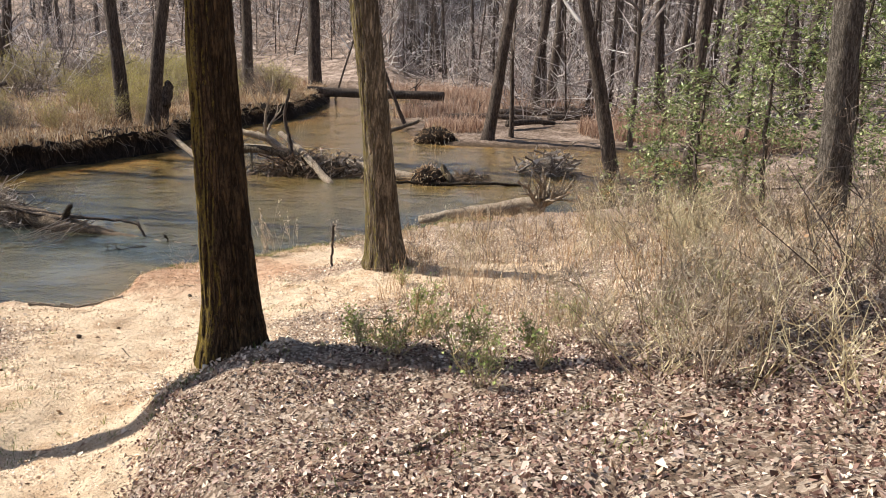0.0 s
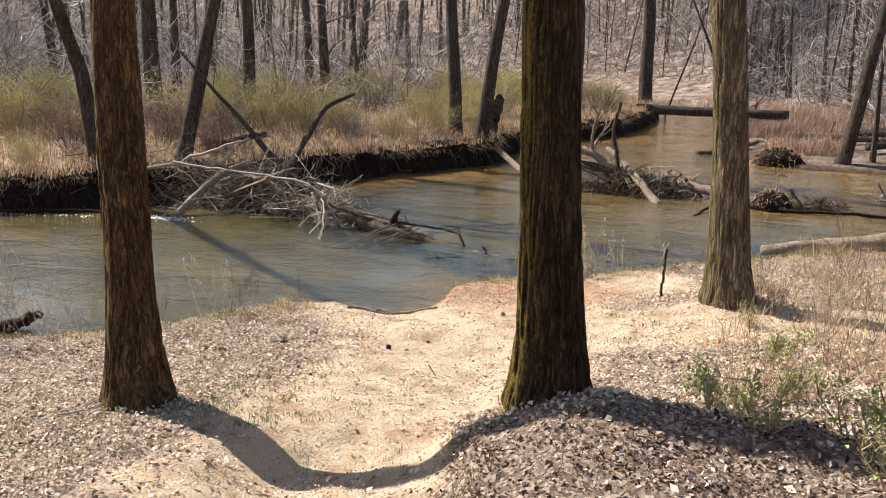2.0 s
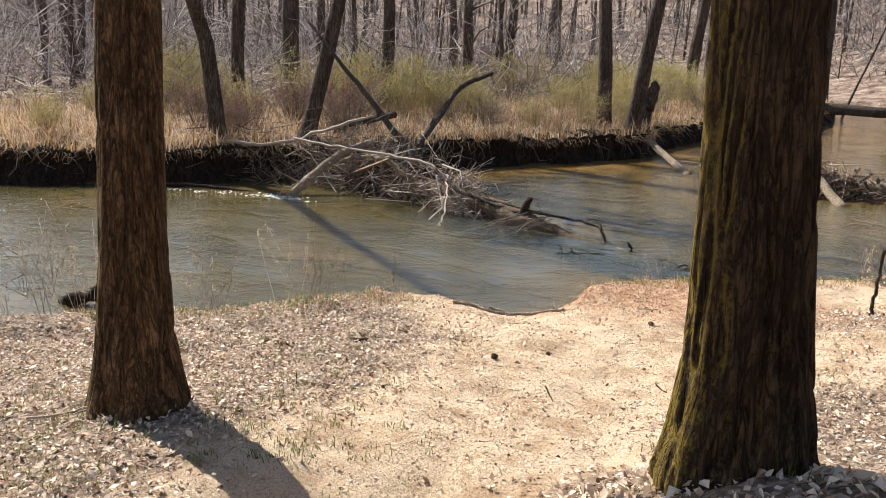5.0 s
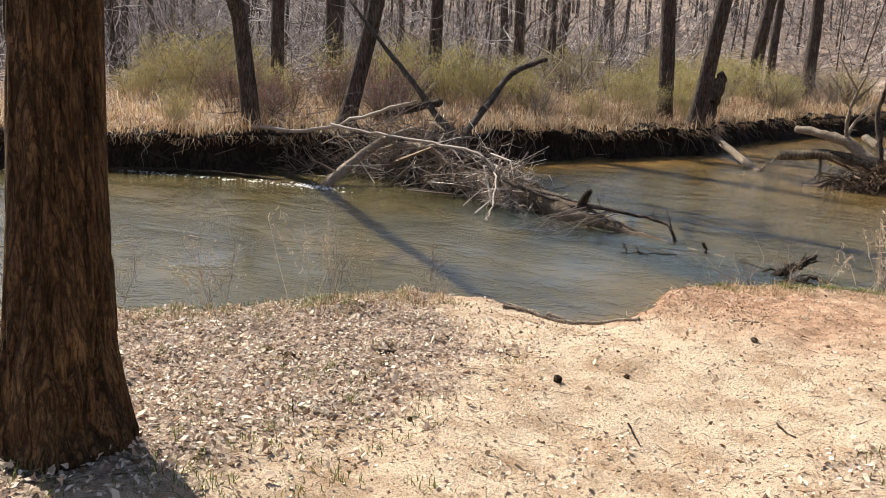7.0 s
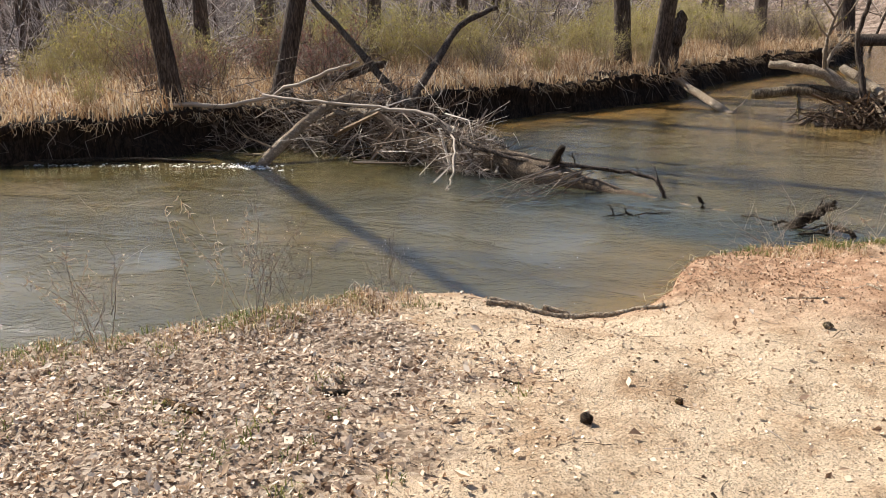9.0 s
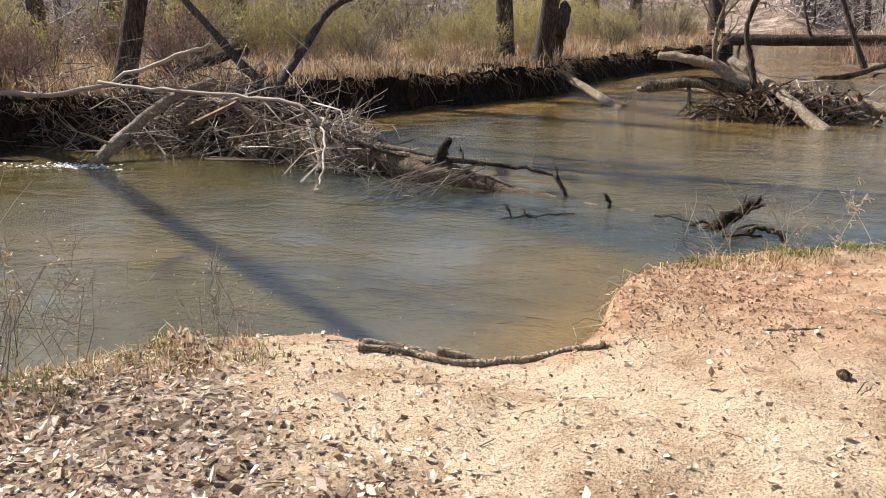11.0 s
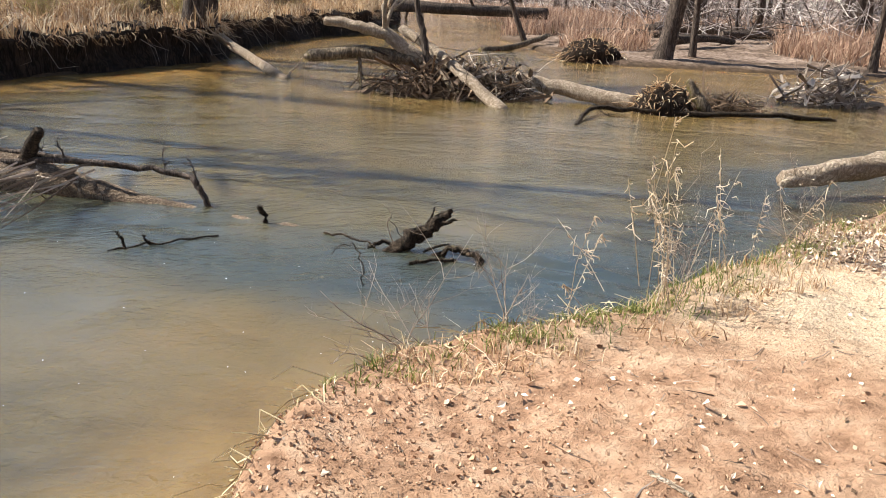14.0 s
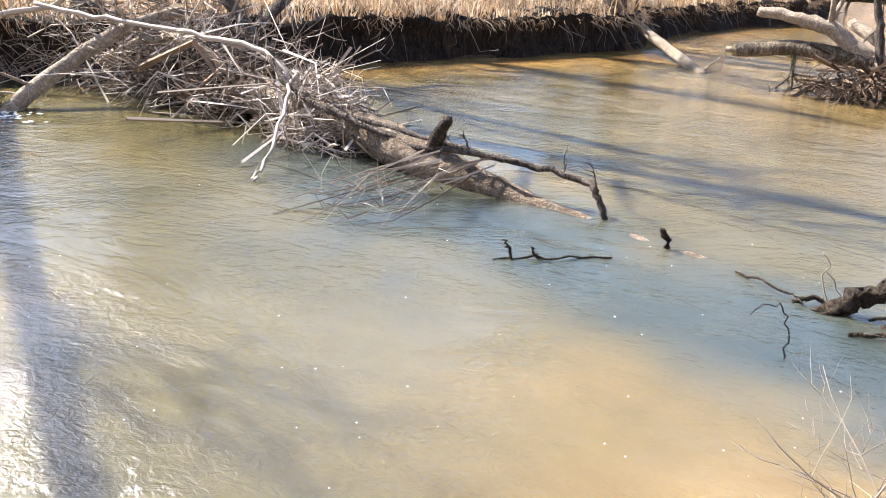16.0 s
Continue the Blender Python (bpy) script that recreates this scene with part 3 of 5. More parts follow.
tree(-4.06, 3.71, 0.19, (-0.095, 0.145), 17, BARK_BROWN, "rough brown trunk with flaking bark on the bank", 2, 0.31, 5, 0.17)
tree(-0.31, 3.75, 0.187, (-0.07, 0.0), 18, BARK_MOSSY, "thick dark trunk with yellow-green moss on a mound", 5, 0.38, 5, 0.15)
tree(0.62, 9.05, 0.205, (-0.085, -0.10), 18, BARK_PALE, "tall trunk with pale patches and a brown foot", 7, 0.35, 4, 0.11)
tree(7.55, 9.9, 0.24, (-0.03, 0.0), 16, BARK_GREY, "grey trunk with deeply ridged bark among shrubs", 9, 0.2, 3, 0.10)
FAR_TREES = [
    # x, y, radius, lean to +x, height
    (-14.7, 17.6, 0.22, 0.20, 12), (-23.4, 26.8, 0.36, -0.01, 18), (-21.2, 21.6, 0.23, 0.02, 15), (-28.0, 32.0, 0.30, -0.01, 18), (-20.2, 29.0, 0.27, 0.0, 17),
    (-25.5, 43.0, 0.26, -0.03, 17), (-10.9, 29.6, 0.27, -0.05, 17), (-9.4, 28.2, 0.26, 0.155, 15), (-12.9, 47.2, 0.34, 0.09, 17), (-7.2, 55.0, 0.46, -0.03, 20), (-11.2, 52.3, 0.36, -0.015, 18),
    (-35.0, 23.5, 0.17, -0.03, 14), (-40.0, 28.0, 0.27, 0.0, 16), (3.5, 33.8, 0.27, 0.14, 15), (4.6, 34.6, 0.11, -0.02, 8), (6.6, 44.0, 0.28, 0.06, 17),
    (7.8, 46.5, 0.30, 0.05, 17), (7.5, 25.2, 0.27, -0.245, 13), (9.6, 33.0, 0.12, 0.0, 11), (7.9, 18.8, 0.16, 0.02, 12), (9.7, 24.5, 0.17, 0.02, 13),
    (-15.2, 60.0, 0.30, 0.0, 18), (-6.2, 57.0, 0.08, 0.30, 9), (-0.4, 39.6, 0.11, -0.42, 7), (12.5, 21.0, 0.20, 0.0, 14), (11.5, 15.5, 0.18, 0.04, 13),
]
for n, (tx, ty, tr, tl, th) in enumerate(FAR_TREES):
    tree(tx, ty, tr, (tl, 0.16 if tl == 0.20 else 0.0), th, BARK_FAR, "leaning dark bare tree on the far bank" if abs(tl) > 0.12 else "straight dark bare tree by the river", n + 20, 0.25, 1, 0.07, "bare trees by the river", True, 0.42)
tree(-15.8, 15.55, 0.21, (-0.06, -0.07), 9.5, BARK_FAR, "dark bare tree bending out over the river", 51, 0.25, 2, 0.07, "bare trees by the river", True, 0.66, (0.27, -0.47))


# ---- background woods ----
def scatter(rng, n, x0, x1, y0, y1):
    return rng.uniform(x0, x1, n), rng.uniform(y0, y1, n)


def build_woods():
    rng, b, tw = np.random.default_rng(11), Batch(), Batch()
    x, y = scatter(rng, 7000, -150, 110, -20, 190)
    z, dn, df, river, is_far = land(x, y)
    clear = np.minimum(dn, df)
    keep = ~river & ((is_far & (df > 13) & (rng.random(len(x)) < 0.13 + 0.004 * np.minimum(df, 60))) | (~is_far & (y > 38) & (clear > 8) & (rng.random(len(x)) < 0.5)))
    keep |= ~river & ~is_far & (x > 14) & (y > 5) & (rng.random(len(x)) < 0.12)
    x, y, z = x[keep], y[keep], z[keep]
    n = len(x)
    h, r = rng.uniform(8, 17, n), rng.choice([0.05, 0.08, 0.13, 0.2, 0.27], n, p=[0.3, 0.25, 0.2, 0.15, 0.1])
    lean = rng.normal(0, 0.06, (n, 2))
    for i in range(n):
        p = np.linspace(0, 1, 4)
        pts = np.stack([x[i] + lean[i, 0] * p * h[i], y[i] + lean[i, 1] * p * h[i], z[i] - 0.3 + p * h[i]], 1)
        b.tube(pts, r[i] * np.array((1.15, 0.85, 0.6, 0.25)), 6)
        k = int(rng.integers(7, 13))
        t = rng.uniform(0.12, 1, k)
        a = np.stack([x[i] + lean[i, 0] * t * h[i], y[i] + lean[i, 1] * t * h[i], z[i] - 0.3 + t * h[i]], 1)
        g, ln = rng.uniform(0, 2 * math.pi, k), rng.uniform(0.8, 3.2, k)
        e = a + np.stack([np.cos(g) * ln, np.sin(g) * ln, ln * rng.uniform(0.1, 0.9, k)], 1)
        tw.twigs(a, e, r[i] * 0.28 + 0.008, 0.006, 0.08, rng)
        sub = rng.integers(0, k, k * 3)
        f = rng.uniform(0.3, 1, (k * 3, 1))
        a2 = a[sub] + (e[sub] - a[sub]) * f
        tw.twigs(a2, a2 + rng.normal(0, 0.75, (k * 3, 3)) + np.array((0, 0, 0.3)), 0.012, 0.004, 0.1, rng)
    stuff("far_woods", b, BARK_FAR, "crowded bare grey trunks on the wooded slope", "woods", True)
    m = 52000
    g, dist = rng.uniform(radians(52), radians(160), m), rng.uniform(24, 120, m)
    x, y = np.cos(g) * dist, np.sin(g) * dist
    z, dn, df, river, is_far = land(x, y)
    ok = ~river & ((is_far & (df > 9)) | (~is_far & (dn > 6) & (y > 38)))
    x, y, z, dist = x[ok], y[ok], z[ok], dist[ok]
    big = 0.7 + dist / 60
    a = np.stack([x, y, z + rng.exponential(1.6, len(x)) * rng.random(len(x)) * big], 1)
    e = a + np.stack([rng.normal(0, 0.8, len(x)), rng.normal(0, 0.8, len(x)), rng.normal(0.55, 0.7, len(x))], 1) * big[:, None]
    tw.twigs(a, e, rng.uniform(0.006, 0.018, len(x)) * big, 0.005 * big, 0.12, rng)
    stuff("far_thicket", tw, TWIG_FAR, "tangle of bare grey branches and saplings", "thicket")


build_woods()

# ---- far bank: cut earth face, straw, shrubs ----
STRAW = tint_material("dry_straw", [(0.0, (0.18, 0.10, 0.05)), (0.3, (0.46, 0.29, 0.16)), (0.7, (0.70, 0.52, 0.32)), (1.0, (0.84, 0.73, 0.55))], 0.7, 0.2, 0, 0.25)
GREEN_GRASS = tint_material("green_grass", [(0.0, (0.07, 0.10, 0.02)), (0.5, (0.17, 0.20, 0.045)), (1.0, (0.34, 0.32, 0.11))], 0.6, 0.25, 0, 0.25)
RUST = tint_material("rusty_straw", [(0.0, (0.18, 0.10, 0.07)), (0.5, (0.40, 0.26, 0.18)), (1.0, (0.62, 0.46, 0.34))], 0.75, 0.2, 0, 0.2)
SEEDHEAD = tint_material("pale_seed_heads", [(0.0, (0.55, 0.42, 0.28)), (1.0, (0.86, 0.76, 0.62))], 0.7, 0.2, 0, 0.3)
BUD = tint_material("spring_buds", [(0.0, (0.28, 0.26, 0.07)), (0.5, (0.50, 0.46, 0.14)), (1.0, (0.70, 0.58, 0.24))], 0.6, 0.2, 0, 0.35)
RED_BUD = tint_material("red_buds", [(0.0, (0.20, 0.07, 0.06)), (1.0, (0.42, 0.20, 0.17))], 0.6, 0.2, 0, 0.3)
HOLLY = tint_material("evergreen_leaves", [(0.0, (0.08, 0.115, 0.035)), (0.5, (0.25, 0.31, 0.10)), (1.0, (0.52, 0.54, 0.28))], 0.3, 0.5, 0, 0.35)
SEEDLING = tint_material("fresh_green_leaves", [(0.0, (0.16, 0.22, 0.06)), (1.0, (0.46, 0.50, 0.18))], 0.5, 0.3, 0, 0.3)
TWIG_WARM = tint_material("yellow_brown_twigs", [(0.0, (0.24, 0.18, 0.10)), (0.5, (0.46, 0.38, 0.22)), (1.0, (0.66, 0.58, 0.38))])
TWIG_TAN = tint_material("pale_tan_twigs", [(0.0, (0.16, 0.11, 0.07)), (0.5, (0.42, 0.33, 0.23)), (1.0, (0.72, 0.62, 0.48))])
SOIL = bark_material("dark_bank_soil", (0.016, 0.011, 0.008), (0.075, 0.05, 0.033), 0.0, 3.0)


def along(line, gap):
    """Points every gap metres along a polyline, with the unit normal to its left."""
    out = []
    for (ax, ay), (bx, by) in zip(line[:-1], line[1:]):
        ln = math.hypot(bx - ax, by - ay)
        for k in range(max(1, int(ln / gap))):
            t = k * gap / ln
            out.append((ax + (bx - ax) * t, ay + (by - ay) * t, -(by - ay) / ln, (bx - ax) / ln))
    return np.array(out)


def build_far_bank():
    rng = np.random.default_rng(21)
    line = [p for p in FAR_SHORE if 2 < p[1] < 76]
    p = along(line, 0.1)
    for _ in range(12):
        p[1:-1, 2:] = (p[:-2, 2:] + p[1:-1, 2:] * 2 + p[2:, 2:]) / 4
    n, m = len(p), 12
    t = np.linspace(0, 1, m)
    u = np.arange(n) * 0.1
    bulge = (fractal(u[:, None] * 0.8, t[None] * 1.5, 0, 61, 4) - 0.5) * 0.75
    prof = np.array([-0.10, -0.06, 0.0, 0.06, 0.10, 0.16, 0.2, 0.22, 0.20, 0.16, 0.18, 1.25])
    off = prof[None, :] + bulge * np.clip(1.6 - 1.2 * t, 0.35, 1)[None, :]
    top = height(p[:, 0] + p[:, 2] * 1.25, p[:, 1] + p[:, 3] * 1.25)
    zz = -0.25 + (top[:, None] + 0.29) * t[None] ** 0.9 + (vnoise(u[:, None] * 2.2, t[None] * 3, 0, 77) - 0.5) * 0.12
    v = np.stack([p[:, 0:1] + p[:, 2:3] * off, p[:, 1:2] + p[:, 3:4] * off, zz], -1).reshape(-1, 3)
    i, j = np.meshgrid(np.arange(n - 1), np.arange(m - 1), indexing="ij")
    q = np.stack([i * m + j, (i + 1) * m + j, (i + 1) * m + j + 1, i * m + j + 1], -1).reshape(-1, 4)
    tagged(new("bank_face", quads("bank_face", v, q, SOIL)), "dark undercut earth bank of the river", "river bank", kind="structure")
    # straw over the edge and over the flat behind
    b = Batch()
    k = 7000
    s = rng.integers(0, n, k)
    d = rng.normal(0.30, 0.16, k)
    x, y = p[s, 0] + p[s, 2] * d, p[s, 1] + p[s, 3] * d
    near = vnoise(x * 0.8, y * 0.8, 0, 5) > 0.3
    x, y, s = x[near], y[near], s[near]
    c = np.stack([x, y, top[s] - 0.06], 1)
    e = c + np.stack([-p[s, 2] * 0.22, -p[s, 3] * 0.22, np.zeros(len(s))], 1) * rng.random((len(s), 1)) + np.stack([rng.normal(0, 0.1, len(s)), rng.normal(0, 0.1, len(s)), -rng.uniform(0.02, 0.24, len(s))], 1)
    b.twigs(c, e, 0.005, 0.003, 0.2, rng)
    k = 60000
    s, d = rng.integers(0, n, k), rng.uniform(0, 1, k) ** 1.5 * 11 + 0.25
    x, y = p[s, 0] + p[s, 2] * d, p[s, 1] + p[s, 3] * d
    z, dn, df, river, is_far = land(x, y)
    z = np.where(d < 1.35, np.maximum(z, top[s] - 0.03), z)
    ok = is_far & ~river & (vnoise(x * 0.5, y * 0.5, 0, 9) > 0.2)
    x, y, z = x[ok], y[ok], z[ok]
    b.blades(np.stack([x, y, z - 0.02], 1), rng.uniform(0.25, 0.85, len(x)) * (0.25 + 0.8 * vnoise(x * 0.7, y * 0.7, 0, 13)), rng.uniform(0.007, 0.017, len(x)), rng, 0.95)
    stuff("straw_grass", b, STRAW, "matted orange straw and dry grass on the far bank", "dry grass")
    r = Batch()
    k = 380
    s = rng.integers(0, n, k)
    a = np.stack([p[s, 0] + p[s, 2] * 0.15, p[s, 1] + p[s, 3] * 0.15, top[s] - rng.uniform(0.1, 0.4, k)], 1)
    e = a + np.stack([-p[s, 2] * 0.25 + rng.normal(0, 0.2, k), -p[s, 3] * 0.25 + rng.normal(0, 0.2, k), -rng.uniform(0.15, 0.55, k)], 1)
    r.twigs(a, e, 0.008, 0.003, 0.25, rng)
    stuff("hanging_roots", r, TWIG, "thin roots hanging from the cut bank", "roots")


build_far_bank()


def twig_bush(seed, h, spread_, stems, material, leaf, leaf_n, leaf_size, thick=1.0):
    """Meshes of a bush: its stems, and its small leaves or buds."""
    rng, b, l = np.random.default_rng(seed), Batch(), Batch()
    g, rr = rng.uniform(0, 2 * math.pi, stems), rng.uniform(0, 0.35, stems) * spread_
    a = np.stack([np.cos(g) * rr * 0.5, np.sin(g) * rr * 0.5, np.full(stems, -0.05)], 1)
    e = a + np.stack([np.cos(g) * rng.uniform(0.1, 1, stems) * spread_, np.sin(g) * rng.uniform(0.1, 1, stems) * spread_, h * rng.uniform(0.5, 1, stems)], 1)
    b.twigs(a, e, 0.010 * h ** 0.5 * thick, 0.004 * thick, 0.07, rng)
    pts = []
    for lvl, (mult, ln, ra) in enumerate(((5, 0.32, 0.006), (4, 0.16, 0.0035))):
        k = rng.integers(0, len(a), len(a) * mult)
        f = rng.uniform(0.25, 1, (len(k), 1))
        a2 = a[k] + (e[k] - a[k]) * f
        e2 = a2 + rng.normal(0, ln * h * 0.55, (len(k), 3)) + np.array((0, 0, ln * h * 0.55))
        b.twigs(a2, e2, ra * thick, 0.002 * thick, 0.12, rng)
        a, e = a2, e2
        pts.append(e2)
    made = [("twig_mass", quads("twig_mass", *b.arrays(), material, False))]
    if leaf_n:
        c = np.concatenate(pts)
        l.leaves(c[rng.integers(0, len(c), leaf_n)] + rng.normal(0, 0.03, (leaf_n, 3)), rng.uniform(0.6, 1.3, leaf_n) * leaf_size, rng, 0.8, 0.35)
        made.append(("foliage", quads("foliage", *l.arrays(), leaf, False)))
    return made


def plant(kinds, x, y, scale, turn, label, category, group, name="shrub", z=None):
    ob = thing(name, (x, y, float(height(x, y)) if z is None else z), label, category, group)
    ob.rotation_euler = (0, 0, turn)
    ob.scale = (scale, scale, scale)
    for key, me in kinds:
        c = new(key, me)
        c.parent = ob
    return ob


BUSHES = [twig_bush(40 + i, 1.7, 1.1, 30, TWIG_WARM, BUD, 1500, 0.05) for i in range(3)]
BARE_BUSH = twig_bush(46, 1.6, 1.2, 26, TWIG, None, 0, 0.05)
RED_BUSH = twig_bush(47, 1.6, 1.2, 34, TWIG, RED_BUD, 900, 0.05)
THORN = [twig_bush(50 + i, 1.0, 0.85, 9, TWIG_WARM, STRAW, 60, 0.03, 0.7) for i in range(3)]
THORN[0] = twig_bush(50, 1.0, 0.85, 9, TWIG_TAN, STRAW, 40, 0.03, 0.7)
THORN[1] = twig_bush(51, 1.0, 0.95, 9, TWIG, STRAW, 40, 0.03, 0.7)
WEED = [twig_bush(60 + i, 0.8, 0.34, 4, TWIG, SEEDHEAD, 50, 0.015, 0.36) for i in range(3)]
SPRIG = [twig_bush(70 + i, 0.38, 0.3, 7, TWIG_WARM, SEEDLING, 190, 0.034) for i in range(2)]


def build_far_shrubs():
    rng = np.random.default_rng(31)
    line = along([p for p in FAR_SHORE if 4 < p[1] < 70], 0.25)
    for k in range(125):
        p = line[rng.integers(0, len(line))]
        d = rng.uniform(1.1, 14)
        x, y = p[0] + p[2] * d, p[1] + p[3] * d
        if in_river(np.array([x]), np.array([y]))[0]:
            continue
        if k % 4 == 0:
            plant(BARE_BUSH, x, y, rng.uniform(0.6, 1.2), rng.uniform(0, 6), "leafless grey-brown shrub in the straw of the far bank", "shrub", "bare shrubs on the far bank")
            continue
        plant(BUSHES[k % 3], x, y, rng.uniform(0.45, 1.25), rng.uniform(0, 6), "budding yellow-green shrub in the straw of the far bank", "shrub", "budding shrubs on the far bank")
    for x, y, sc in ((-18.2, 17.0, 0.9), (-17.0, 17.8, 0.8), (-16.3, 16.4, 0.7), (-14.8, 19.4, 0.9), (-16.0, 20.8, 1.1), (-17.4, 20.3, 0.9)):
        plant(RED_BUSH, x, y, sc, x * 3, "shrub with dark red buds beside the log jam", "shrub", "red-budded shrubs")


build_far_shrubs()


# ---- fallen wood in the river ----
def wander(rng, pts, n, amount):
    """A polyline through the points, with n steps in each piece and a little wander."""
    p = np.asarray(pts, float)
    out = []
    for i in range(len(p) - 1):
        p0, p1, p2, p3 = p[max(i - 1, 0)], p[i], p[i + 1], p[min(i + 2, len(p) - 1)]
        for t in np.linspace(0, 1, n, endpoint=False):
            out.append(0.5 * (2 * p1 + (p2 - p0) * t + (2 * p0 - 5 * p1 + 4 * p2 - p3) * t ** 2 + (3 * p1 - p0 - 3 * p2 + p3) * t ** 3))
    out.append(p[-1])
    out = np.array(out)
    out[1:-1] += rng.normal(0, amount, (len(out) - 2, 3))
    return out


def log_thing(name, pts, r0, r1, material, label, category="log", seed=0, sides=14, branches=0, wobble=0.01, rough=0.22, twig_mat=None):
    """A fallen log or branch along the points, with broken side branches."""
    rng = np.random.default_rng(900 + seed)
    base = np.asarray(pts[0], float)
    ob = thing(name, tuple(base), label, category)
    path = wander(rng, np.asarray(pts, float) - base, 6, wobble)
    b = Batch()
    b.tube(path, np.linspace(r0, r1, len(path)), sides, rough, seed)
    part("stem", b, material, ob)
    for k in range(branches):
        c = Batch()
        i = int(rng.integers(2, len(path) - 1))
        w = rng.normal(0, 1, 3) + np.array((0, 0, 0.9))
        w /= np.linalg.norm(w)
        limb(c, rng, path[i], w, rng.uniform(5, 14) * max(r1, 0.02), max(0.006, r1 * 0.35), 1, 5)
        part("side_branch", c, twig_mat or material, ob)
    return ob


def brush_heap(name, line, width, top, n, length, material, label, seed, radius=0.012):
    """A heap of drifted brushwood along a line; top: its height."""
    rng, b = np.random.default_rng(seed), Batch()
    p = np.asarray(line, float)
    k = rng.uniform(0, len(p) - 1.001, n)
    i = k.astype(int)
    f = (k - i)[:, None]
    c = p[i] * (1 - f) + p[i + 1] * f
    g = rng.uniform(0, 2 * math.pi, n)
    rr = np.sqrt(rng.random(n)) * width
    prof = top * (1 - (rr / width) ** 2) * rng.random(n)
    c = np.stack([c[:, 0] + np.cos(g) * rr, c[:, 1] + np.sin(g) * rr, 0.02 + prof], 1)
    d = rng.normal(0, 1, (n, 3)) * np.array((1, 1, 0.55))
    d /= np.linalg.norm(d, axis=1)[:, None]
    ln = rng.gamma(2.5, length / 2.5, (n, 1))
    a, e = c - d * ln * 0.5, c + d * ln * 0.5
    a[:, 2], e[:, 2] = np.maximum(a[:, 2], -0.05), np.maximum(e[:, 2], -0.05)
    b.twigs(a, e, rng.gamma(2, radius / 2, n) + 0.004, 0.003, 0.12, rng)
    s = rng.integers(0, n, n * 2)
    q = a[s] + (e[s] - a[s]) * rng.random((n * 2, 1))
    b.twigs(q, q + rng.normal(0, length * 0.22, (n * 2, 3)), 0.006, 0.002, 0.15, rng)
    return stuff(name, b, material, label, "brushwood")


SILVER = tint_material("weathered_branches", [(0.0, (0.10, 0.07, 0.05)), (0.45, (0.30, 0.24, 0.19)), (0.8, (0.52, 0.45, 0.38)), (1.0, (0.68, 0.60, 0.52))], 0.8, 0.2)
DARK_BRUSH = tint_material("dark_drift", [(0.0, (0.025, 0.017, 0.012)), (0.6, (0.10, 0.065, 0.04)), (1.0, (0.30, 0.21, 0.14))], 0.85, 0.2)

log_thing("fallen_log", [(-11.9, 17.3, 0.28), (-9.6, 16.1, 0.28), (-8.3, 15.65, 0.24), (-7.3, 15.3, 0.16), (-6.3, 15.05, -0.01), (-5.5, 14.88, -0.15), (-4.2, 14.4, -0.17), (-3.0, 13.8, -0.2), (-2.5, 13.45, -0.22)],
          0.24, 0.13, LOGWOOD, "long pale log sinking into the river from the jam", "log", 1, 18)
log_thing("bent_branch", [(-9.4, 15.7, 0.85), (-8.5, 15.4, 0.46), (-7.14, 15.3, 0.34), (-6.05, 15.1, 0.29), (-5.35, 15.0, 0.26), (-5.15, 14.9, 0.15), (-5.0, 14.8, -0.06)], 0.034, 0.028, BARK_FAR, "bent bare branch dipping into the water over the log", "branch", 2, 8, 4, 0.012)
log_thing("bent_branch", [(-8.3, 15.3, 0.5), (-7.2, 15.15, 0.27), (-6.3, 15.0, 0.33), (-5.9, 15.05, 0.3)], 0.035, 0.02, BARK_FAR, "thin dark branch lying along the fallen log", "branch", 3, 7, 3, 0.012)
log_thing("broken_stub", [(-6.95, 15.2, 0.18), (-6.85, 15.12, 0.42), (-6.72, 15.05, 0.60)], 0.085, 0.05, WETWOOD, "broken dark stub standing on the fallen log", "stub", 4, 9)
log_thing("dead_limb", [(-12.55, 14.5, -0.1), (-12.45, 15.1, 0.33), (-12.3, 16.1, 0.85), (-12.0, 17.0, 1.1)], 0.11, 0.075, DEADWOOD, "thick pale limb of the log jam standing in the current", "limb", 5, 12, 5)
log_thing("dead_limb", [(-11.2, 17.4, 0.75), (-11.5, 18.8, 1.35), (-11.85, 20.5, 2.15), (-11.75, 21.0, 2.45), (-11.3, 21.7, 2.75)], 0.095, 0.06, BARK_FAR, "dark broken limb raised out of the log jam", "limb", 6, 9, 1)
log_thing("fallen_tree", [(-10.4, 17.2, 0.45), (-11.68, 17.5, 1.32), (-12.57, 17.5, 2.17), (-13.66, 17.5, 3.17), (-14.6, 17.6, 4.0)], 0.10, 0.03, BARK_GREY, "slender grey fallen tree leaning up from the jam", "tree", 7, 10, 9)
log_thing("fallen_log", [(-16.6, 20.5, 0.85), (-15.4, 20.4, 1.1), (-14.2, 20.3, 1.4), (-13.6, 20.2, 1.5)], 0.12, 0.09, BARK_FAR, "dark log propped on the far bank behind the jam", "log", 8, 10, 2)
log_thing("long_branch", [(-13.6, 15.9, 1.15), (-12.2, 15.9, 1.05), (-10.7, 15.85, 1.0), (-9.5, 15.75, 0.9), (-8.9, 15.6, 0.55), (-8.5, 15.4, 0.15)], 0.03, 0.028, SILVER, "long silvery branch lying across the log jam", "branch", 9, 7, 6, 0.015)
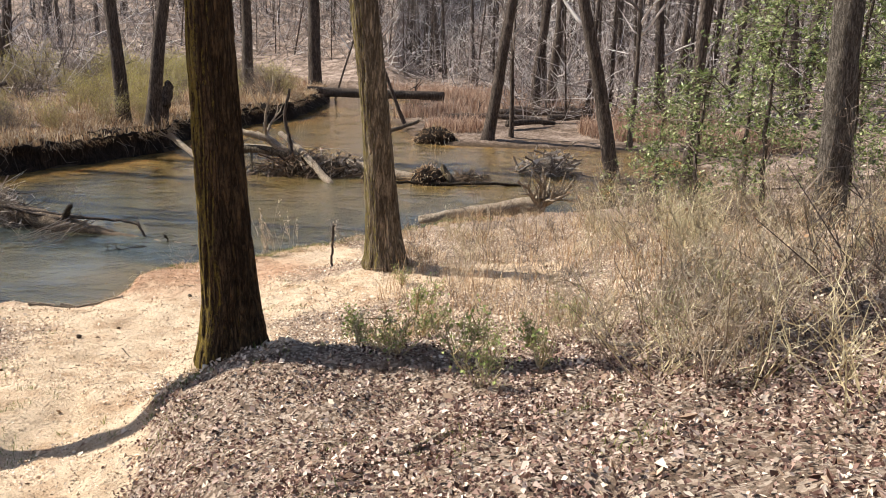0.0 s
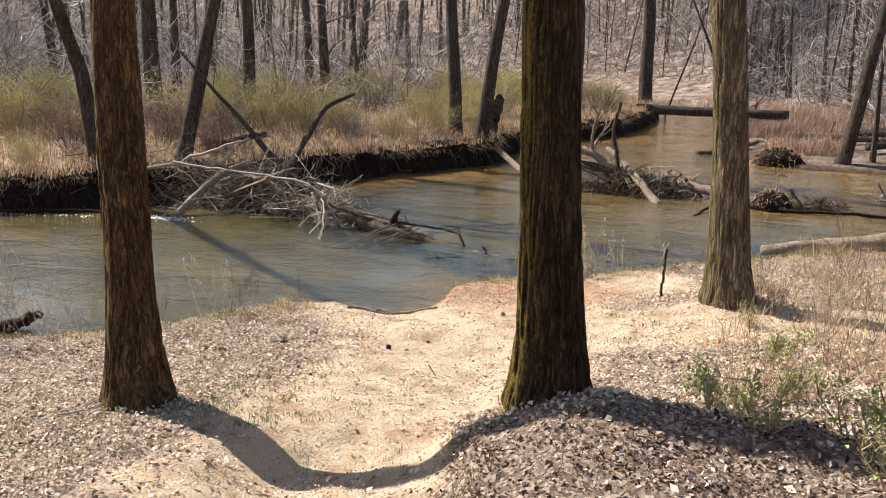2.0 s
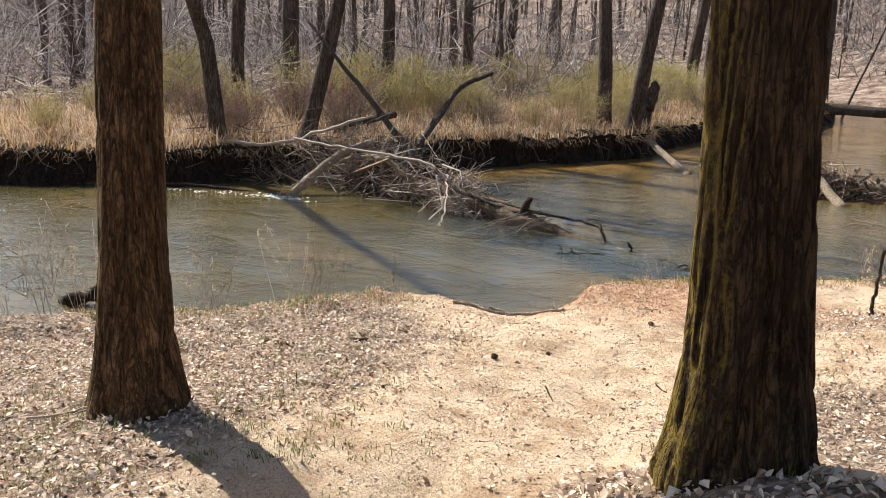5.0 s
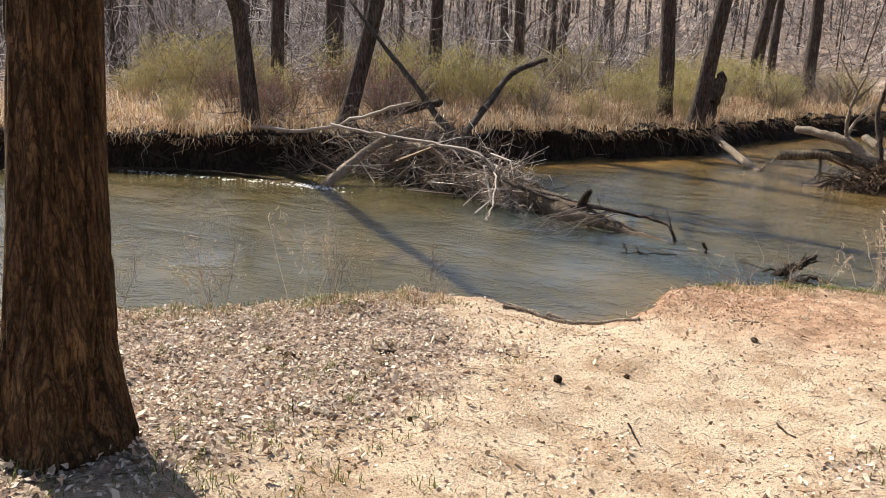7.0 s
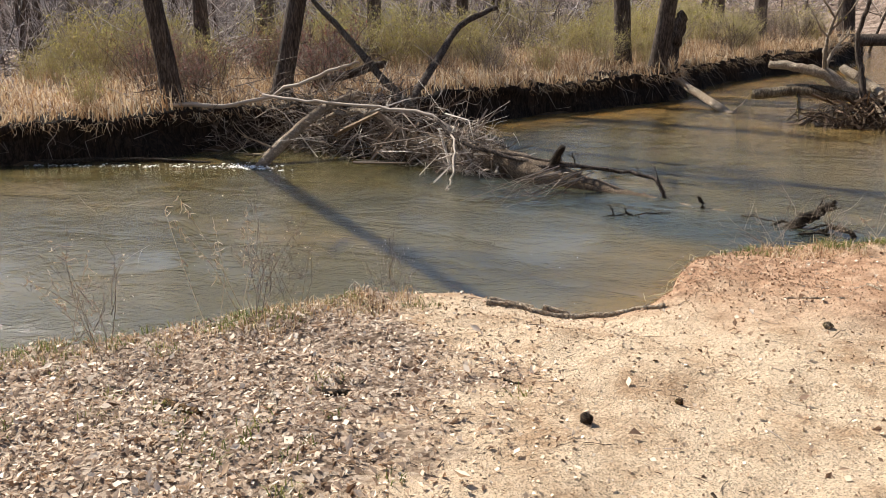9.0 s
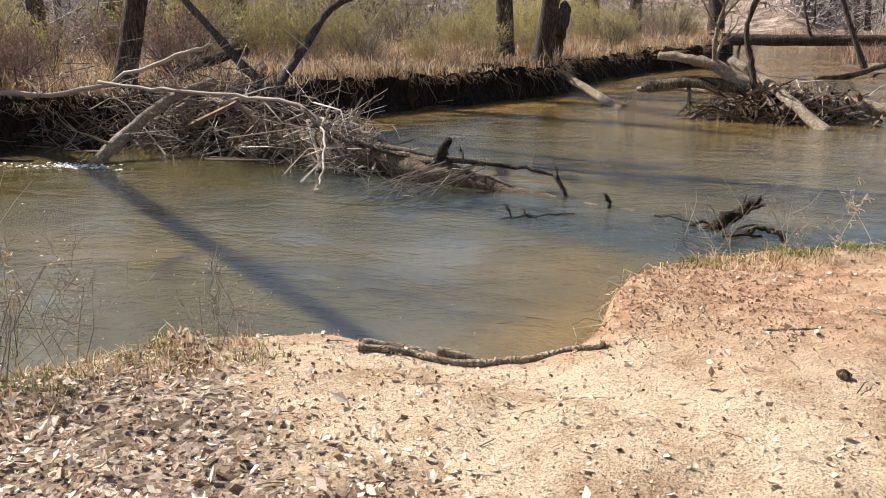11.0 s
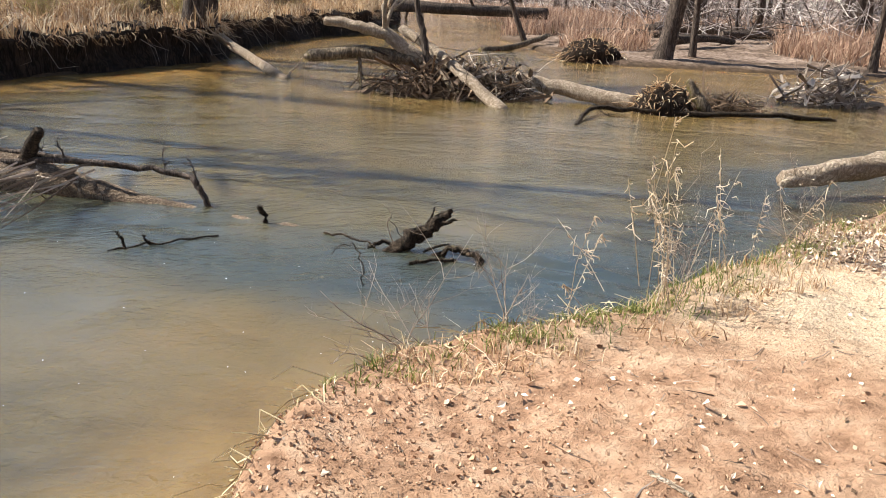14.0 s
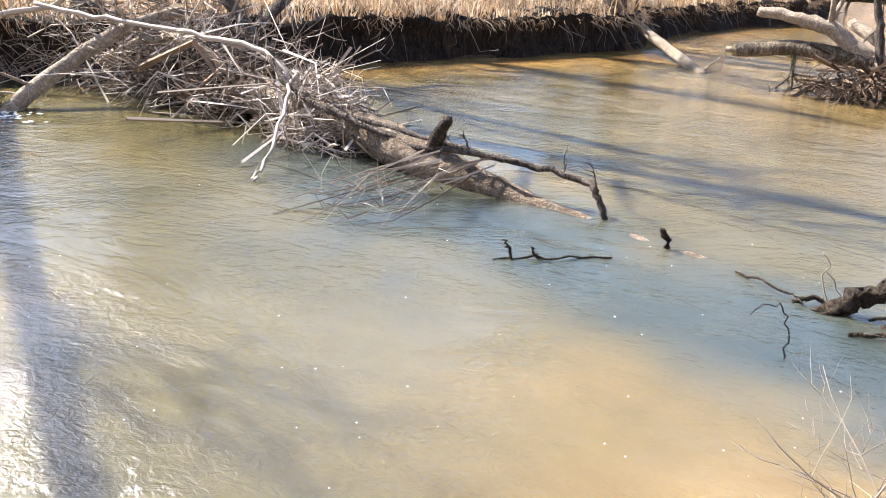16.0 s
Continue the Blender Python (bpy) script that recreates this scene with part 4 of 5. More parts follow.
log_thing("long_branch", [(-13.2, 16.6, 0.35), (-11.9, 16.4, 0.8), (-10.9, 16.3, 0.75), (-10.2, 16.2, 0.25), (-9.9, 16.1, -0.05)], 0.06, 0.05, DEADWOOD, "grey branch arched through the log jam", "branch", 10, 8, 4, 0.02)
log_thing("long_branch", [(-15.5, 15.2, 0.95), (-14.0, 15.9, 1.0), (-12.6, 16.5, 1.5), (-11.9, 16.9, 1.75)], 0.05, 0.025, SILVER, "thin pale branch reaching over the bank", "branch", 11, 7, 7, 0.02)
log_thing("long_branch", [(-9.2, 15.9, 0.7), (-8.6, 15.0, 0.5), (-8.2, 14.2, 0.15), (-8.1, 13.9, 0.02)], 0.022, 0.012, SILVER, "thin branch hanging from the jam to the water", "branch", 12, 6, 3, 0.02)
brush_heap("brush_heap", [(-13.6, 17.2, 0), (-12.4, 16.9, 0), (-11.2, 16.9, 0), (-10.0, 16.4, 0), (-8.9, 15.9, 0)], 0.95, 1.35, 520, 0.9, SILVER, "tangled heap of silvery drifted branches", 5, 0.009)
brush_heap("brush_heap", [(-15.2, 16.4, 0), (-13.6, 16.9, 0), (-12.0, 17.0, 0), (-10.6, 16.8, 0)], 1.0, 1.9, 520, 0.8, TWIG, "thin brown twigs springing from the log jam", 9, 0.005)
brush_heap("brush_heap", [(-12.8, 17.4, 0), (-11.2, 17.0, 0), (-10.2, 16.6, 0)], 0.9, 0.8, 420, 0.8, DARK_BRUSH, "dark brushwood packed under the log jam", 6, 0.02)
brush_heap("brush_heap", [(-9.1, 15.9, 0), (-8.2, 15.55, 0)], 0.5, 0.85, 420, 0.45, SILVER, "ball of fine dead twigs caught on the log", 7, 0.006)
brush_heap("brush_heap", [(-16.8, 15.0, 0), (-15.6, 15.8, 0), (-14.4, 17.0, 0)], 0.9, 1.3, 420, 0.7, TWIG, "brown tangle of twigs on the cut bank", 8, 0.008)


def drooping_twigs():
    rng, b = np.random.default_rng(77), Batch()
    n = 18
    a = np.stack([rng.uniform(-7.0, -6.1, n), rng.uniform(14.8, 15.05, n), rng.uniform(0.16, 0.34, n)], 1)
    e = np.stack([a[:, 0] - rng.uniform(0.1, 0.9, n), a[:, 1] - rng.uniform(0.4, 1.7, n), rng.uniform(-0.01, 0.12, n)], 1)
    b.twigs(a, e, 0.011, 0.003, 0.06, rng)
    k = rng.integers(0, n, n * 3)
    q = a[k] + (e[k] - a[k]) * rng.uniform(0.3, 1, (n * 3, 1))
    f = q + rng.normal(0, 0.2, (n * 3, 3)) + np.array((-0.1, -0.1, 0))
    f[:, 2] = np.maximum(f[:, 2], 0.01)
    b.twigs(q, f, 0.005, 0.002, 0.1, rng)
    stuff("drooping_twigs", b, SILVER, "pale twigs trailing from the log into the water", "twigs")


drooping_twigs()
log_thing("floating_stick", [(-5.42, 13.4, 0.0), (-5.1, 13.62, 0.02), (-4.7, 13.95, 0.0)], 0.010, 0.008, WETWOOD, "dark stick lying just above the water", "stick", 13, 7, 0)
log_thing("twig_stub", [(-5.3, 13.48, -0.03), (-5.33, 13.46, 0.09), (-5.38, 13.44, 0.15)], 0.016, 0.008, WETWOOD, "short dark stub poking out of the water", "stub", 14, 6)
log_thing("twig_stub", [(-5.15, 13.58, -0.03), (-5.17, 13.57, 0.06), (-5.2, 13.56, 0.1)], 0.014, 0.008, WETWOOD, "short dark stub poking out of the water", "stub", 15, 6)
log_thing("twig_stub", [(-4.4, 14.45, -0.05), (-4.43, 14.4, 0.1), (-4.45, 14.35, 0.16)], 0.03, 0.02, WETWOOD, "wet stub on the sunken end of the log", "stub", 16, 7, 0)


def snag():
    """The torn end of the sunken log: a jagged slanting stub with splinters, a low knot and thin sticks."""
    ob = thing("snag", (-3.0, 13.85, 0.0), "jagged dark snag rising where the log sinks", "snag")
    rng = np.random.default_rng(917)
    b = Batch()
    path = wander(rng, [(-0.34, -0.12, -0.1), (-0.12, -0.03, 0.05), (0.04, 0.0, 0.16), (0.16, 0.03, 0.25), (0.27, 0.05, 0.34)], 5, 0.01)
    b.tube(path, np.interp(np.linspace(0, 1, len(path)), [0, 0.35, 0.75, 0.92, 1], [0.05, 0.062, 0.042, 0.03, 0.02]), 14, 0.5, 3)
    part("stub", b, WETWOOD, ob)
    for pts, r in (([(0.0, 0.02, 0.13), (0.1, 0.05, 0.28), (0.12, 0.06, 0.36)], 0.014), ([(0.14, 0.0, 0.2), (0.26, 0.0, 0.26), (0.31, 0.02, 0.27)], 0.022), ([(-0.1, -0.04, 0.06), (-0.02, -0.06, 0.18), (0.02, -0.05, 0.21)], 0.018)):
        c = Batch()
        c.tube(wander(rng, pts, 4, 0.004), np.linspace(r, r * 0.4, 9), 7, 0.3, 5)
        part("splinter", c, WETWOOD, ob)
    k = Batch()
    k.tube(wander(rng, [(0.1, -0.12, -0.06), (0.26, -0.14, 0.05), (0.40, -0.17, 0.06), (0.50, -0.22, 0.03), (0.52, -0.26, -0.05)], 5, 0.012), np.linspace(0.024, 0.03, 21), 9, 0.6, 9)
    part("knot", k, WETWOOD, ob, "low wet knot of wood")
    for pts, r in (([(-0.05, -0.38, 0.01), (0.12, -0.34, 0.03), (0.32, -0.28, 0.02)], 0.018), ([(0.05, -0.1, 0.02), (0.15, -0.09, 0.07), (0.26, -0.06, 0.08)], 0.013), ([(-0.42, 0.0, 0.0), (-0.3, 0.03, 0.05), (-0.2, 0.03, 0.03)], 0.02)):
        c = Batch()
        c.tube(wander(rng, pts, 4, 0.006), np.linspace(r, r * 0.7, 9), 7, 0.3, 7)
        part("stick", c, WETWOOD, ob)
    for pts in ([(-0.2, 0.1, 0.0), (-0.28, 0.15, 0.16), (-0.24, 0.14, 0.26), (-0.3, 0.12, 0.34)], [(-0.12, 0.1, 0.0), (-0.18, 0.12, 0.14), (-0.26, 0.1, 0.24)]):
        c = Batch()
        c.tube(wander(rng, pts, 4, 0.006), np.linspace(0.006, 0.003, (len(pts) - 1) * 4 + 1), 5, 0.0, 7)
        part("twig", c, TWIG, ob)


snag()
log_thing("floating_stick", [(-3.9, 14.25, -0.02), (-3.6, 14.0, 0.05), (-3.35, 13.8, 0.02)], 0.012, 0.008, WETWOOD, "thin dark stick above the sunken log", "stick", 19, 6, 0)
log_thing("wading_twig", [(-3.35, 12.89, -0.05), (-3.36, 12.9, 0.2), (-3.45, 12.8, 0.36), (-3.55, 12.72, 0.3)], 0.006, 0.003, WETWOOD, "arched dark twig standing in the river", "twig", 21, 5, 0)
log_thing("floating_stick", [(-17.2, 12.95, 0.02), (-16.0, 13.3, 0.07), (-14.9, 13.95, 0.06), (-13.7, 14.45, 0.0)], 0.05, 0.035, WETWOOD, "long dark stick holding back foam", "stick", 22, 8, 3)
log_thing("snag", [(-9.35, 6.72, -0.06), (-9.15, 6.85, 0.08), (-8.95, 6.97, 0.15), (-8.82, 7.02, 0.2)], 0.10, 0.045, WETWOOD, "small dark snag near the near bank", "snag", 23, 12, 0, 0.015, 0.55)

# the second jam, upstream
log_thing("drift_log", [(-4.0, 25.2, 1.15), (-3.2, 24.2, 0.76), (-2.5, 23.2, 0.32), (-1.9, 22.35, -0.1)], 0.10, 0.12, DEADWOOD, "bleached log slanting into the water", "log", 31, 12)
log_thing("drift_log", [(-3.5, 24.4, 0.9), (-3.1, 23.8, 0.45), (-2.65, 23.2, -0.06)], 0.07, 0.06, DEADWOOD, "thin bleached log slanting into the water", "log", 32, 10)
log_thing("drift_log", [(-5.5, 24.4, 1.28), (-4.9, 24.3, 1.22), (-4.28, 24.2, 1.08), (-3.71, 24.2, 0.72), (-3.2, 24.1, 0.35)], 0.09, 0.16, DEADWOOD, "white forked log on top of the drift", "log", 33, 12, 2)
log_thing("drift_log", [(-5.8, 24.2, 0.58), (-4.61, 24.2, 0.72), (-3.14, 24.1, 0.5), (-1.9, 23.8, 0.3)], 0.12, 0.14, BARK_PALE, "brown log lying across the drift heap", "log", 34, 12, 2)
log_thing("drift_log", [(-1.6, 24.2, 0.36), (-0.6, 23.8, 0.22), (0.6, 23.25, 0.08)], 0.13, 0.16, DEADWOOD, "smooth pale log running out to the root ball", "log", 35, 14)
log_thing("dead_sapling", [(-3.35, 23.9, 0.4), (-3.5, 24.1, 1.1), (-3.66, 24.2, 1.8), (-3.5, 24.2, 2.7)], 0.08, 0.04, BARK_FAR, "dark dead sapling standing in the drift", "sapling", 36, 9, 2)
log_thing("drift_log", [(-8.8, 28.5, 0.55), (-8.0, 27.3, 0.35), (-6.4, 25.1, -0.05)], 0.11, 0.10, DEADWOOD, "pale log sliding off the far bank", "log", 37, 10, 2)
log_thing("drift_log", [(-6.9, 29.8, 0.05), (-5.6, 29.6, 0.12), (-4.3, 29.3, 0.02)], 0.08, 0.06, DEADWOOD, "pale drift log lying in the shallows", "log", 38, 9, 2)
brush_heap("drift_heap", [(-4.2, 23.9, 0), (-3.0, 23.8, 0), (-1.6, 23.9, 0)], 0.75, 0.75, 520, 0.6, DARK_BRUSH, "dark drift packed between the logs", 15, 0.02)
brush_heap("drift_heap", [(-3.0, 24.3, 0), (-1.5, 24.2, 0)], 0.8, 0.9, 160, 0.7, SILVER, "pale twigs on the drift heap", 16, 0.012)
brush_heap("drift_heap", [(1.9, 23.3, 0), (2.7, 23.4, 0)], 0.45, 0.35, 220, 0.4, DARK_BRUSH, "low drift of dark twigs by the root ball", 17, 0.01)
brush_heap("root_pile", [(4.8, 25.6, 0), (5.8, 25.8, 0)], 0.7, 0.9, 260, 0.7, SILVER, "pile of pale roots stranded in the river", 18, 0.022)
log_thing("floating_branch", [(-0.8, 20.9, 0.0), (-0.35, 22.2, 0.12), (0.4, 22.5, 0.08), (1.75, 22.55, 0.06), (3.2, 22.8, 0.08), (4.3, 23.0, -0.02)], 0.035, 0.05, WETWOOD, "long dark branch floating before the root ball", "branch", 39, 8, 2)
log_thing("wooden_stub", [(1.95, 22.75, -0.1), (1.7, 22.8, 0.25), (1.45, 22.9, 0.6)], 0.14, 0.07, BARK_PALE, "slanted brown stub beside the root ball", "stub", 40, 10)


def mound(name, x, y, z, rx, ry, h, label, seed, material, hair):
    """A rough lump of earth and roots, with hanging fibres."""
    rng = np.random.default_rng(seed)
    ob = thing(name, (x, y, z), label, "root mass")
    b = Batch()
    n, m = 28, 14
    th, ph = np.meshgrid(np.linspace(0, 2 * math.pi, n, endpoint=False), np.linspace(-0.35, math.pi / 2, m), indexing="ij")
    k = 0.75 + 0.5 * fractal(np.cos(th) * 2 + 7, np.sin(th) * 2 + 7, ph * 2.2, seed, 4)
    v = np.stack([np.cos(th) * np.cos(ph) * rx * k, np.sin(th) * np.cos(ph) * ry * k, np.sin(ph) * h * k], -1).reshape(-1, 3)
    i, j = np.meshgrid(np.arange(n), np.arange(m - 1), indexing="ij")
    i2 = (i + 1) % n
    b.add(v, np.stack([i * m + j, i2 * m + j, i2 * m + j + 1, i * m + j + 1], -1).reshape(-1, 4))
    part("core", b, SOIL, ob)
    f = Batch()
    c = v[rng.integers(0, len(v), hair)]
    e = c * rng.uniform(0.95, 1.35, (hair, 1)) + rng.normal(0, 0.09, (hair, 3)) - np.array((0, 0, 0.12))
    e[:, 2] = np.maximum(e[:, 2], -0.05)
    f.twigs(c, e, 0.012, 0.004, 0.15, rng)
    part("fibre_mat", f, material, ob, "shaggy dry roots and grass")


mound("root_ball", 1.05, 22.95, 0.02, 0.55, 0.45, 0.5, "shaggy brown root ball stranded in the shallows", 3, STRAW, 420)
mound("grass_islet", 1.2, 33.4, 0.05, 0.9, 0.7, 0.62, "undercut grassy islet at the mud bar", 4, STRAW, 500)
log_thing("fallen_log", [(-7.2, 51.3, 0.85), (-3.0, 51.8, 0.8), (1.6, 52.3, 0.75)], 0.32, 0.26, BARK_FAR, "thick dark log spanning the creek far upstream", "log", 41, 12, 2)
log_thing("fallen_log", [(-2.1, 35.6, 0.02), (-1.0, 36.6, 0.1), (0.3, 38.6, 0.42)], 0.12, 0.09, BARK_PALE, "brown log stranded on the mud bar", "log", 42, 10, 2)
for k, (lx, ly, ang, ln) in enumerate(((4.2, 40.5, 0.1, 5.0), (7.5, 41.5, -0.15, 6.0), (9.0, 40.0, 0.3, 4.5), (8.0, 43.5, 0.05, 5.5), (11.0, 38.5, -0.4, 4.0), (5.8, 37.6, 0.6, 3.0))):
    lz = float(height(lx, ly)) + 0.16
    log_thing("fallen_log", [(lx - math.cos(ang) * ln / 2, ly - math.sin(ang) * ln / 2, lz + 0.05), (lx, ly, lz + 0.12), (lx + math.cos(ang) * ln / 2, ly + math.sin(ang) * ln / 2, lz)], 0.17, 0.11, BARK_FAR, "dark fallen log on the flat beyond the mud bar", "log", 50 + k, 9, 2)
log_thing("bleached_log", [(0.95, 16.5, 0.2), (2.0, 16.8, 0.34), (3.2, 17.1, 0.46), (3.9, 17.3, 0.5)], 0.10, 0.24, DEADWOOD, "bleached white log with a root plate at the shore", "log", 60, 14)


def root_plate():
    rng = np.random.default_rng(88)
    ob = thing("root_plate", (3.9, 17.2, 0.3), "upturned pale roots at the end of a log", "roots")
    for k in range(13):
        b = Batch()
        a = rng.uniform(0, 2 * math.pi)
        w = np.array((math.cos(a) * 0.75, math.sin(a) * 0.5, abs(rng.normal(0.45, 0.35))))
        limb(b, rng, (0, 0, 0.15), w / np.linalg.norm(w), rng.uniform(0.5, 1.05), 0.075, 1, 7)
        part("root", b, DEADWOOD, ob)


root_plate()
log_thing("old_stump", [(-9.25, 28.9, 0.2), (-9.2, 28.95, 1.3), (-9.05, 29.05, 1.9), (-8.9, 29.15, 2.45)], 0.30, 0.15, BARK_FAR, "leaning broken stump at the edge of the bank", "stump", 61, 14, 0, 0.02, 0.35)

# ---- the near bank ----
def build_litter():
    rng = np.random.default_rng(101)
    b, n = Batch(), 430000
    x, y = rng.uniform(-9, 10, n), rng.uniform(-3.5, 13.5, n)
    z, dn, df, river, is_far = land(x, y)
    clump = fractal(x * 1.1, y * 1.1, 0, 41, 3)
    ok = ~river & ~is_far & (dn > 0.2) & (rng.random(n) < (1 - 0.97 * bare(x, y)) * np.clip(0.45 + 1.8 * (clump - 0.4), 0.15, 1)) & (rng.random(n) < np.clip(1.25 - 0.07 * np.hypot(x + 0.5, y - 3), 0.25, 1))
    x, y, z = x[ok], y[ok], z[ok]
    size = (rng.gamma(5, 0.0065, len(x)) + 0.012) * np.where((y > 4.3) | (x < -1.2), 0.72, 0.92)
    at = np.stack([x, y, z + rng.uniform(0.004, 0.034, len(x))], 1)
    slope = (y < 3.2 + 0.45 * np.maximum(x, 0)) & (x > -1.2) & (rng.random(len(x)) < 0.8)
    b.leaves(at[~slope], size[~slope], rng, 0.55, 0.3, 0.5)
    stuff("leaf_litter", b, LEAF_DRY, "curled dry pale leaves strewn over the bank", "leaf litter")
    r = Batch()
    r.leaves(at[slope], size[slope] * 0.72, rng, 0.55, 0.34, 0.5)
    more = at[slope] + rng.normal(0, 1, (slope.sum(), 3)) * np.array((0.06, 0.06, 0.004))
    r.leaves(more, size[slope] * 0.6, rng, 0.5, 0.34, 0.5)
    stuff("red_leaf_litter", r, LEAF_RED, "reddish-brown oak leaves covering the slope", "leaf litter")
    c, n = Batch(), 9000
    x, y = rng.uniform(-8, 5, n), rng.uniform(-1, 12.5, n)
    z, dn, df, river, is_far = land(x, y)
    ok = ~river & (dn > 0.1) & (rng.random(n) < 0.3 + 0.5 * (1 - bare(x, y)))
    x, y, z = x[ok], y[ok], z[ok]
    g, ln = rng.uniform(0, 2 * math.pi, len(x)), rng.gamma(2, 0.035, len(x))
    a = np.stack([x, y, z + 0.006], 1)
    e = np.stack([x + np.cos(g) * ln, y + np.sin(g) * ln, height(x + np.cos(g) * ln, y + np.sin(g) * ln) + 0.01], 1)
    c.twigs(a, e, rng.uniform(0.0015, 0.004, len(x)), 0.0015, 0.06, rng)
    stuff("twig_litter", c, TWIG, "broken twigs scattered on sand and leaves", "twigs")
    d, n = Batch(), 75000
    x, y = rng.uniform(-6, 4, n), rng.uniform(-1, 11.5, n)
    z, dn, df, river, is_far = land(x, y)
    ok = ~river & (dn > 0.05) & (rng.random(n) < (0.25 + 0.6 * bare(x, y)) * (1 - 0.8 * step01(1.5, 0.9, away(x, y, POINT))))
    x, y, z = x[ok], y[ok], z[ok]
    d.leaves(np.stack([x, y, z + 0.004], 1), rng.gamma(2, 0.0042, len(x)) + 0.004, rng, 0.6, 0.5, 0.4)
    stuff("grit", d, GRIT, "small crumbs of earth, bark and gravel on the sand", "grit")


GRIT = tint_material("grit_crumbs", [(0.0, (0.12, 0.075, 0.045)), (0.3, (0.42, 0.30, 0.20)), (0.7, (0.74, 0.60, 0.44)), (1.0, (0.90, 0.80, 0.66))], 0.9, 0.15)
build_litter()


def tuft_field(name, spots, per, size, h, material, label, category, seed, lean=0.5, width=0.0035):
    rng, b = np.random.default_rng(seed), Batch()
    for sx, sy, r in spots:
        n = int(per * r * r * 12) + 10
        g, q = rng.uniform(0, 2 * math.pi, n), np.sqrt(rng.random(n)) * r
        x, y = sx + np.cos(g) * q, sy + np.sin(g) * q
        z, dn, df, river, is_far = land(x, y)
        ok = ~river & (z > 0.12)
        if ok.sum() < 2:
            continue
        b.blades(np.stack([x, y, z - 0.005], 1)[ok], rng.uniform(0.4, 1.1, ok.sum()) * h, width, rng, lean)
    return stuff(name, b, material, label, category)


def near_edge(rng, n, x0, x1, inland0, inland1):
    line = along([p for p in NEAR_SHORE if x0 - 4 < p[0] < x1 + 4 and p[1] < 25], 0.05)
    line = line[(line[:, 0] > x0) & (line[:, 0] < x1)]
    p = line[rng.integers(0, len(line), n)]
    d = rng.uniform(inland0, inland1, n)
    return [(a[0] - a[2] * -1 * -k, a[1] + a[3] * -k, rng.uniform(0.05, 0.16)) for a, k in zip(p, d)]


def build_grass():
    rng = np.random.default_rng(121)
    left, right = near_edge(rng, 60, -9.5, -5.0, 0.15, 0.55), near_edge(rng, 190, -3.4, 2.5, 0.12, 0.45)
    tuft_field("bank_grass", left + right, 70, 0, 0.075, GREEN_GRASS, "short green grass along the bank edge", "grass", 1, 1.0, 0.0028)
    tuft_field("dry_bank_grass", near_edge(rng, 90, -9.5, -5.0, 0.1, 0.7) + near_edge(rng, 170, -3.3, 3.5, 0.1, 0.7), 55, 0, 0.09, STRAW, "dry straw grass along the bank edge", "dry grass", 2, 0.9, 0.003)
    spots = [(-4.5 + rng.normal(0, 0.7), 3.2 + rng.normal(0, 0.5), rng.uniform(0.06, 0.2)) for _ in range(40)] + [(-3.0 + rng.normal(0, 0.5), 4.0 + rng.normal(0, 0.5), rng.uniform(0.05, 0.15)) for _ in range(40)]
    spots += [(0.5 + rng.normal(0, 0.7), 4.3 + rng.normal(0, 0.5), rng.uniform(0.06, 0.2)) for _ in range(20)] + [(rng.uniform(-1, 5), rng.uniform(0.5, 11), rng.uniform(0.06, 0.22)) for _ in range(60)]
    spots += [(rng.uniform(-6.5, -3.4), rng.uniform(1.8, 6.8), rng.uniform(0.04, 0.13)) for _ in range(70)] + [(-0.4 + rng.normal(0, 0.4), 3.35 + rng.normal(0, 0.15), rng.uniform(0.04, 0.1)) for _ in range(16)]
    tuft_field("moss_tufts", spots, 80, 0, 0.065, GREEN_GRASS, "low yellow-green tufts among the leaves", "grass", 3, 0.7, 0.003)
    wild = [(rng.uniform(0.8, 9), rng.uniform(4.5, 15), rng.uniform(0.15, 0.5)) for _ in range(130)]
    tuft_field("wild_straw", wild, 26, 0, 0.42, STRAW, "tangled dry straw among the brambles", "dry grass", 4, 0.8, 0.004)


build_grass()


def build_bar_grass():
    rng, b = np.random.default_rng(125), Batch()
    for cx, cy, r, n in ((10.5, 36.5, 2.6, 2600), (2.2, 37.0, 1.6, 900), (13.0, 41.0, 3.5, 2200), (-0.2, 44.5, 2.0, 900), (6.0, 47.0, 5.0, 2600), (14.5, 33.0, 2.5, 1800), (-9.5, 58.0, 5.0, 3000), (-3.0, 61.0, 6.0, 3000), (3.0, 58.0, 5.0, 2200)):
        g, q = rng.uniform(0, 2 * math.pi, n), np.sqrt(rng.random(n)) * r
        x, y = cx + np.cos(g) * q, cy + np.sin(g) * q
        z, dn, df, river, is_far = land(x, y)
        ok = ~river
        b.blades(np.stack([x, y, z], 1)[ok], rng.uniform(0.3, 1.0, ok.sum()), rng.uniform(0.008, 0.02, ok.sum()), rng, 0.7)
    stuff("bar_straw", b, RUST, "tall orange straw standing behind the mud bar", "dry grass")


build_bar_grass()


